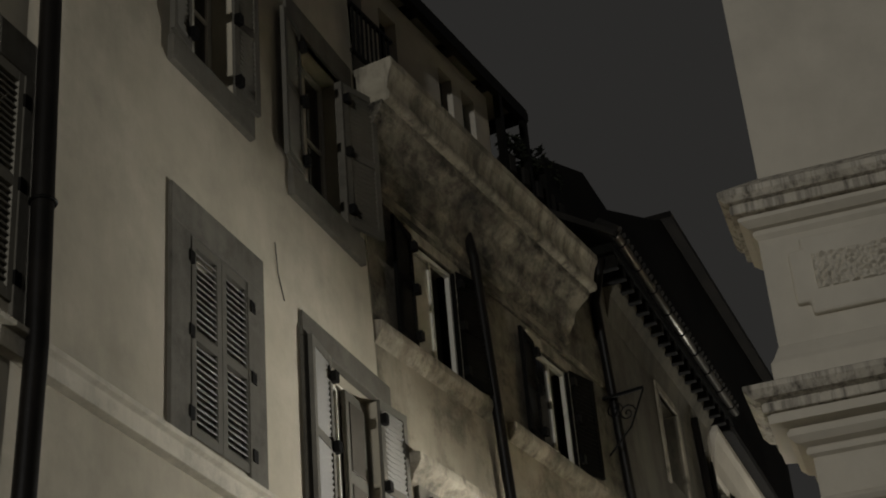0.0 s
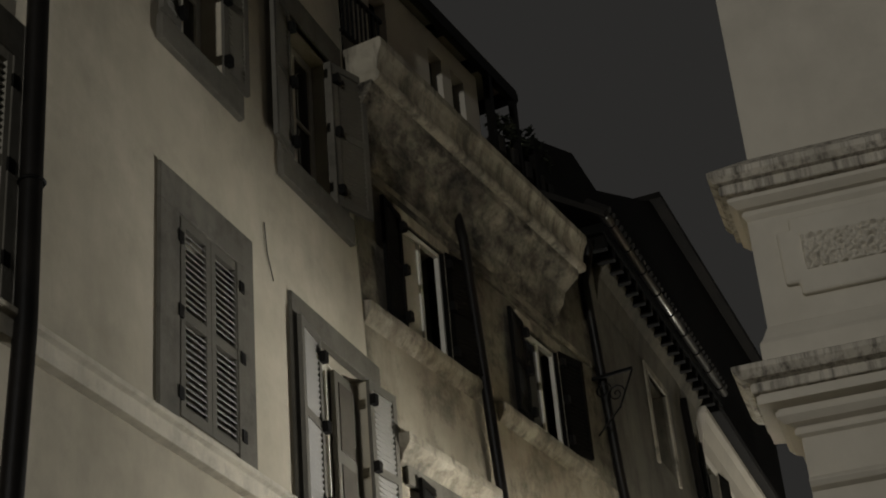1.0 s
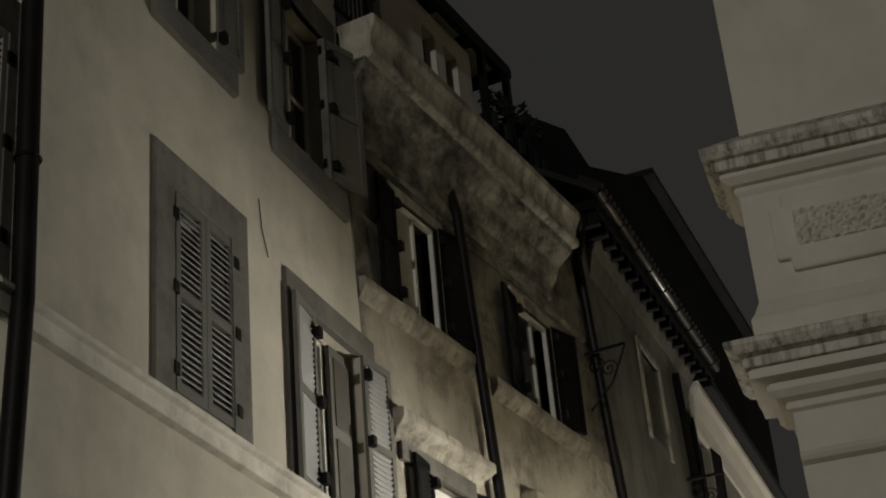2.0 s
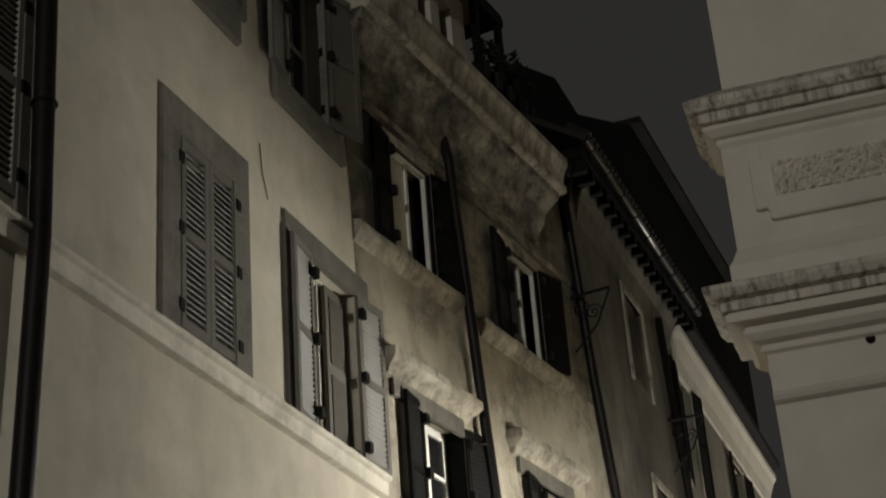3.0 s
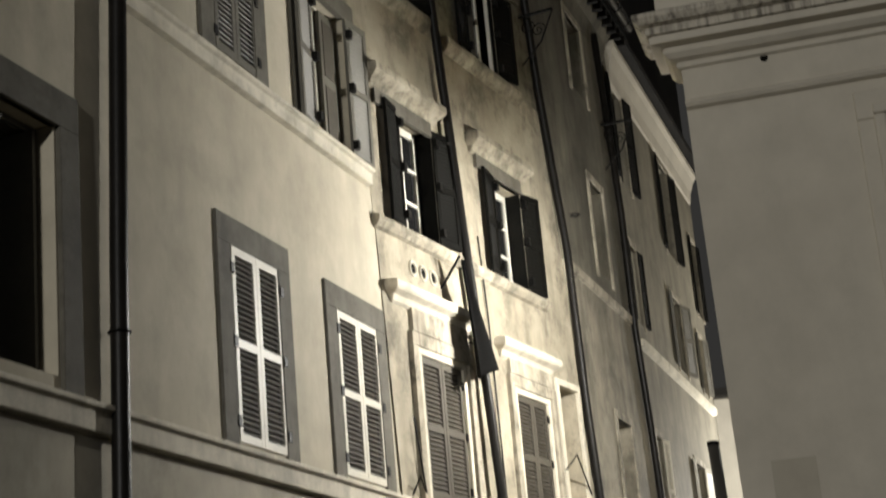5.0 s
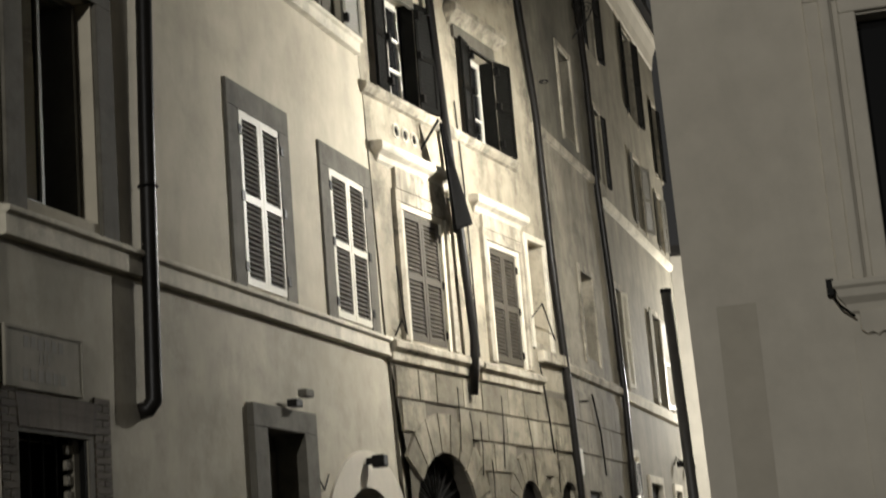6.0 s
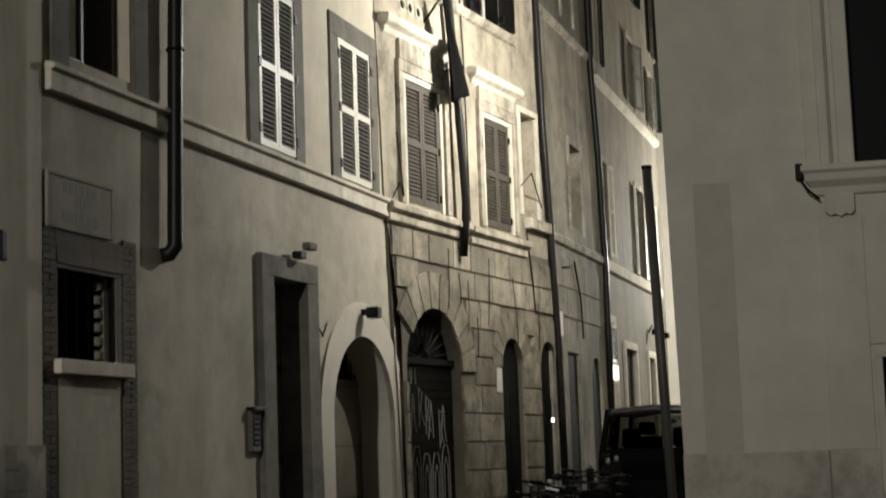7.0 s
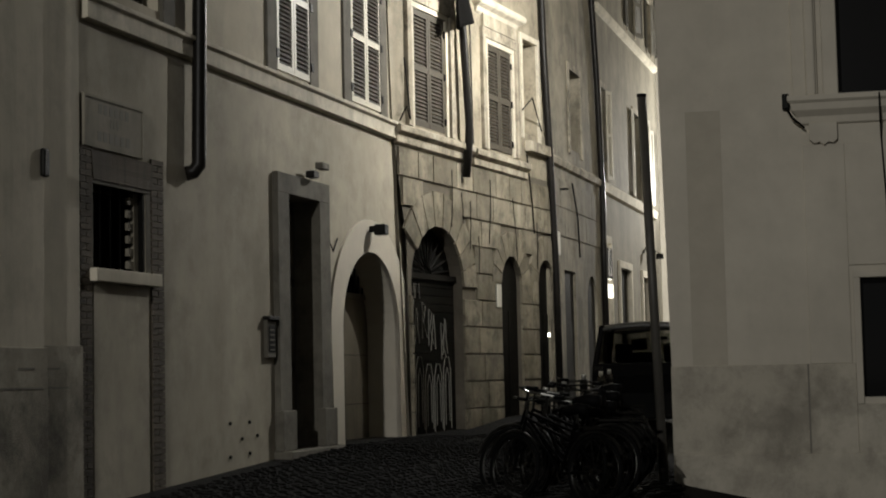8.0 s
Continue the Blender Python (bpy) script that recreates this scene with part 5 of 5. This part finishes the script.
        part("rear_headrest", Geo().box(s * 0.4 - 0.15, s * 0.4 + 0.15, 1.3, 1.4, 1.1, 1.42), RUBBER, car, bevel=0.05)
    part("rear_window", Geo().add([(-0.7, -2.05, 1.12), (0.7, -2.05, 1.12), (0.62, -1.85, 1.62), (-0.62, -1.85, 1.62), (-0.7, -2.04, 1.12), (0.7, -2.04, 1.12), (0.62, -1.84, 1.62), (-0.62, -1.84, 1.62)],
                                 [(0, 1, 2, 3), (7, 6, 5, 4), (0, 4, 5, 1), (1, 5, 6, 2), (2, 6, 7, 3), (3, 7, 4, 0)]), CAR_GLASS, car)
    part("windscreen", Geo().add([(-0.7, 1.1, 1.1), (0.7, 1.1, 1.1), (0.62, 0.56, 1.64), (-0.62, 0.56, 1.64), (-0.7, 1.09, 1.1), (0.7, 1.09, 1.1), (0.62, 0.55, 1.64), (-0.62, 0.55, 1.64)],
                                [(0, 1, 2, 3), (7, 6, 5, 4), (0, 4, 5, 1), (1, 5, 6, 2), (2, 6, 7, 3), (3, 7, 4, 0)]), CAR_GLASS, car)
    part("rear_mirror", Geo().box(-0.1, 0.1, -0.62, -0.58, 1.5, 1.57), RUBBER, car, bevel=0.01)
    part("bumper", Geo().box(-0.8, 0.8, 2.1, 2.2, 0.2, 0.62), RUBBER, car, bevel=0.03)


car_at(pose(2.0, 26.4, ground_z(1.9, 25.5) + 0.03, 0, 0, -10))


# ---- bicycles ----
def bicycle(at):
    b = thing("bicycle", "dark city bicycle leaning in a row of parked bikes", "bicycle", at, "parked bicycles")
    for y in (-0.54, 0.54):
        w = part("wheel", Geo().ring((0, y, 0.35), (1, 0, 0), 0.325, 0.02, 40, 8), RUBBER, b, smooth=True)
        part("rim", Geo().ring((0, y, 0.35), (1, 0, 0), 0.3, 0.009, 40, 6), CHROME, w, smooth=True)
        for i in range(14):
            a = 2 * math.pi * i / 14
            part("spoke", Geo().tube([(0, y, 0.35), (0, y + 0.3 * math.cos(a), 0.35 + 0.3 * math.sin(a))], 0.0025, 4), IRON, w)
        part("hub", Geo().tube([(-0.05, y, 0.35), (0.05, y, 0.35)], 0.025, 10), CHROME, w)
        part("mudguard", Geo().tube([(0, y + 0.37 * math.cos(a), 0.35 + 0.37 * math.sin(a)) for a in np.linspace(0.3, 2.7, 12)], 0.018, 6), IRON, b)
    fr = Geo()
    for p in ([(0, 0.4, 0.85), (0, 0.54, 0.35)], [(0, 0.38, 0.8), (0, -0.1, 0.32)], [(0, 0.4, 0.85), (0, -0.25, 0.62)], [(0, -0.1, 0.32), (0, -0.28, 0.85)], [(0, -0.1, 0.32), (0, -0.54, 0.35)], [(0, -0.25, 0.7), (0, -0.54, 0.35)]):
        fr.tube(p, 0.016, 8)
    part("frame", fr, CAR_PAINT, b)
    part("saddle", Geo().tube([(0, -0.42, 0.93), (0, -0.3, 0.94), (0, -0.14, 0.92)], 0.055, 10), RUBBER, b, smooth=True)
    part("seat_post", Geo().tube([(0, -0.28, 0.8), (0, -0.29, 0.92)], 0.013, 8), CHROME, b)
    part("handlebar", Geo().tube([(-0.28, 0.22, 1.02), (-0.22, 0.36, 1.04), (0, 0.38, 1.02), (0.22, 0.36, 1.04), (0.28, 0.22, 1.02)], 0.012, 8), CHROME, b)
    part("stem", Geo().tube([(0, 0.4, 0.85), (0, 0.38, 1.02)], 0.015, 8), CHROME, b)
    for s in (-1, 1):
        part("grip", Geo().tube([(s * 0.28, 0.24, 1.02), (s * 0.285, 0.12, 1.01)], 0.018, 8), RUBBER, b)
    part("crank", Geo().ring((0.03, -0.1, 0.32), (1, 0, 0), 0.085, 0.008, 20, 6), CHROME, b)
    part("rack", Geo().box(-0.06, 0.06, 0.42, 0.75, 0.74, 0.76), IRON, b)
    return b


bx, by = 0.27, 13.5
first = bicycle(pose(bx, by, ground_z(bx, by) - 0.02, 0, 5, 46))
for i in range(1, 13):
    x, y = bx + 0.033 * i, by + 0.27 * i
    copy_thing(first, pose(x, y, ground_z(x, y) - 0.02, 0, 5 + (i % 2) * 5, 46 + 20 * math.sin(i * 2.1)) @ Matrix.Diagonal((1, 1, 1 + 0.08 * math.sin(i * 1.7), 1)))

# bollards
def bollard(at):
    b = thing("bollard", "dark cast-iron bollard with a polished cap", "bollard", at, "bollards along the street")
    part("post", Geo().tube([(0, 0, -0.1), (0, 0, 0.9)], 0.055, 14), IRON, b, smooth=True)
    part("collar", Geo().ring((0, 0, 0.82), (0, 0, 1), 0.058, 0.014, 18, 6), IRON, b)
    part("cap", Geo().tube([(0, 0, 0.9), (0, 0, 0.955), (0, 0, 0.97)], 0.03, 14), CAP_METAL, b, smooth=True)
    return b


stump = bollard(pose(0.2, 15.9, ground_z(0.2, 15.9)))
for x, y in ((0.4, 18.2), (0.66, 20.4), (0.93, 22.2), (1.08, 23.4)):
    copy_thing(stump, pose(x, y, ground_z(x, y)))

# lit doorbell lamps by the far doors
for x, z, h in ((6.59, 1.66, 0.09), (6.14, 1.55, 0.03)):
    t = thing("door_lamp", "tiny lit lamp beside a doorway", "lamp", F2, "lit lamps by the doors")
    part("bulb", Geo().box(x, x + 0.04, 0.05, 0.08, z - h, z + h), GLOW_SMALL, t)
plate = thing("wall_notice", "small white notice on the stone wall", "notice", F2)
part("plate", Geo().box(3.85, 4.05, 0.045, 0.06, 1.95, 2.3), PAPER, plate)


# ---- cobbles ----
rnd = random.Random(9)
g = Geo()
for j in range(86):
    for i in range(44):
        x, y = -3.3 + 0.115 * i + (0.057 if j % 2 else 0) + rnd.uniform(-0.02, 0.02) + 0.03 * math.sin(j * 0.7), 10.6 + 0.115 * j + rnd.uniform(-0.02, 0.02) + 0.05 * math.sin(i * 0.5)
        if (x + 2.2) * 0.974 - (y - 18.482) * 0.227 < 0.25:
            continue
        z = ground_z(x, y) + rnd.uniform(0.0, 0.012)
        a = rnd.uniform(0.042, 0.054)
        c = a - rnd.uniform(0.01, 0.018)
        g.add([(x - a, y - a, z - 0.02), (x + a, y - a, z - 0.02), (x + a, y + a, z - 0.02), (x - a, y + a, z - 0.02), (x - c, y - c, z + 0.006), (x + c, y - c, z + 0.006), (x + c, y + c, z + 0.006), (x - c, y + c, z + 0.006)],
              [(4, 5, 6, 7), (0, 1, 5, 4), (1, 2, 6, 5), (2, 3, 7, 6), (3, 0, 4, 7)])
me = bpy.data.meshes.new("cobblestones")
me.from_pydata(g.v, [], g.f)
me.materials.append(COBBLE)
tagged(new("cobblestones", me), "dark worn basalt cobbles of the street", "cobblestones", kind="stuff")
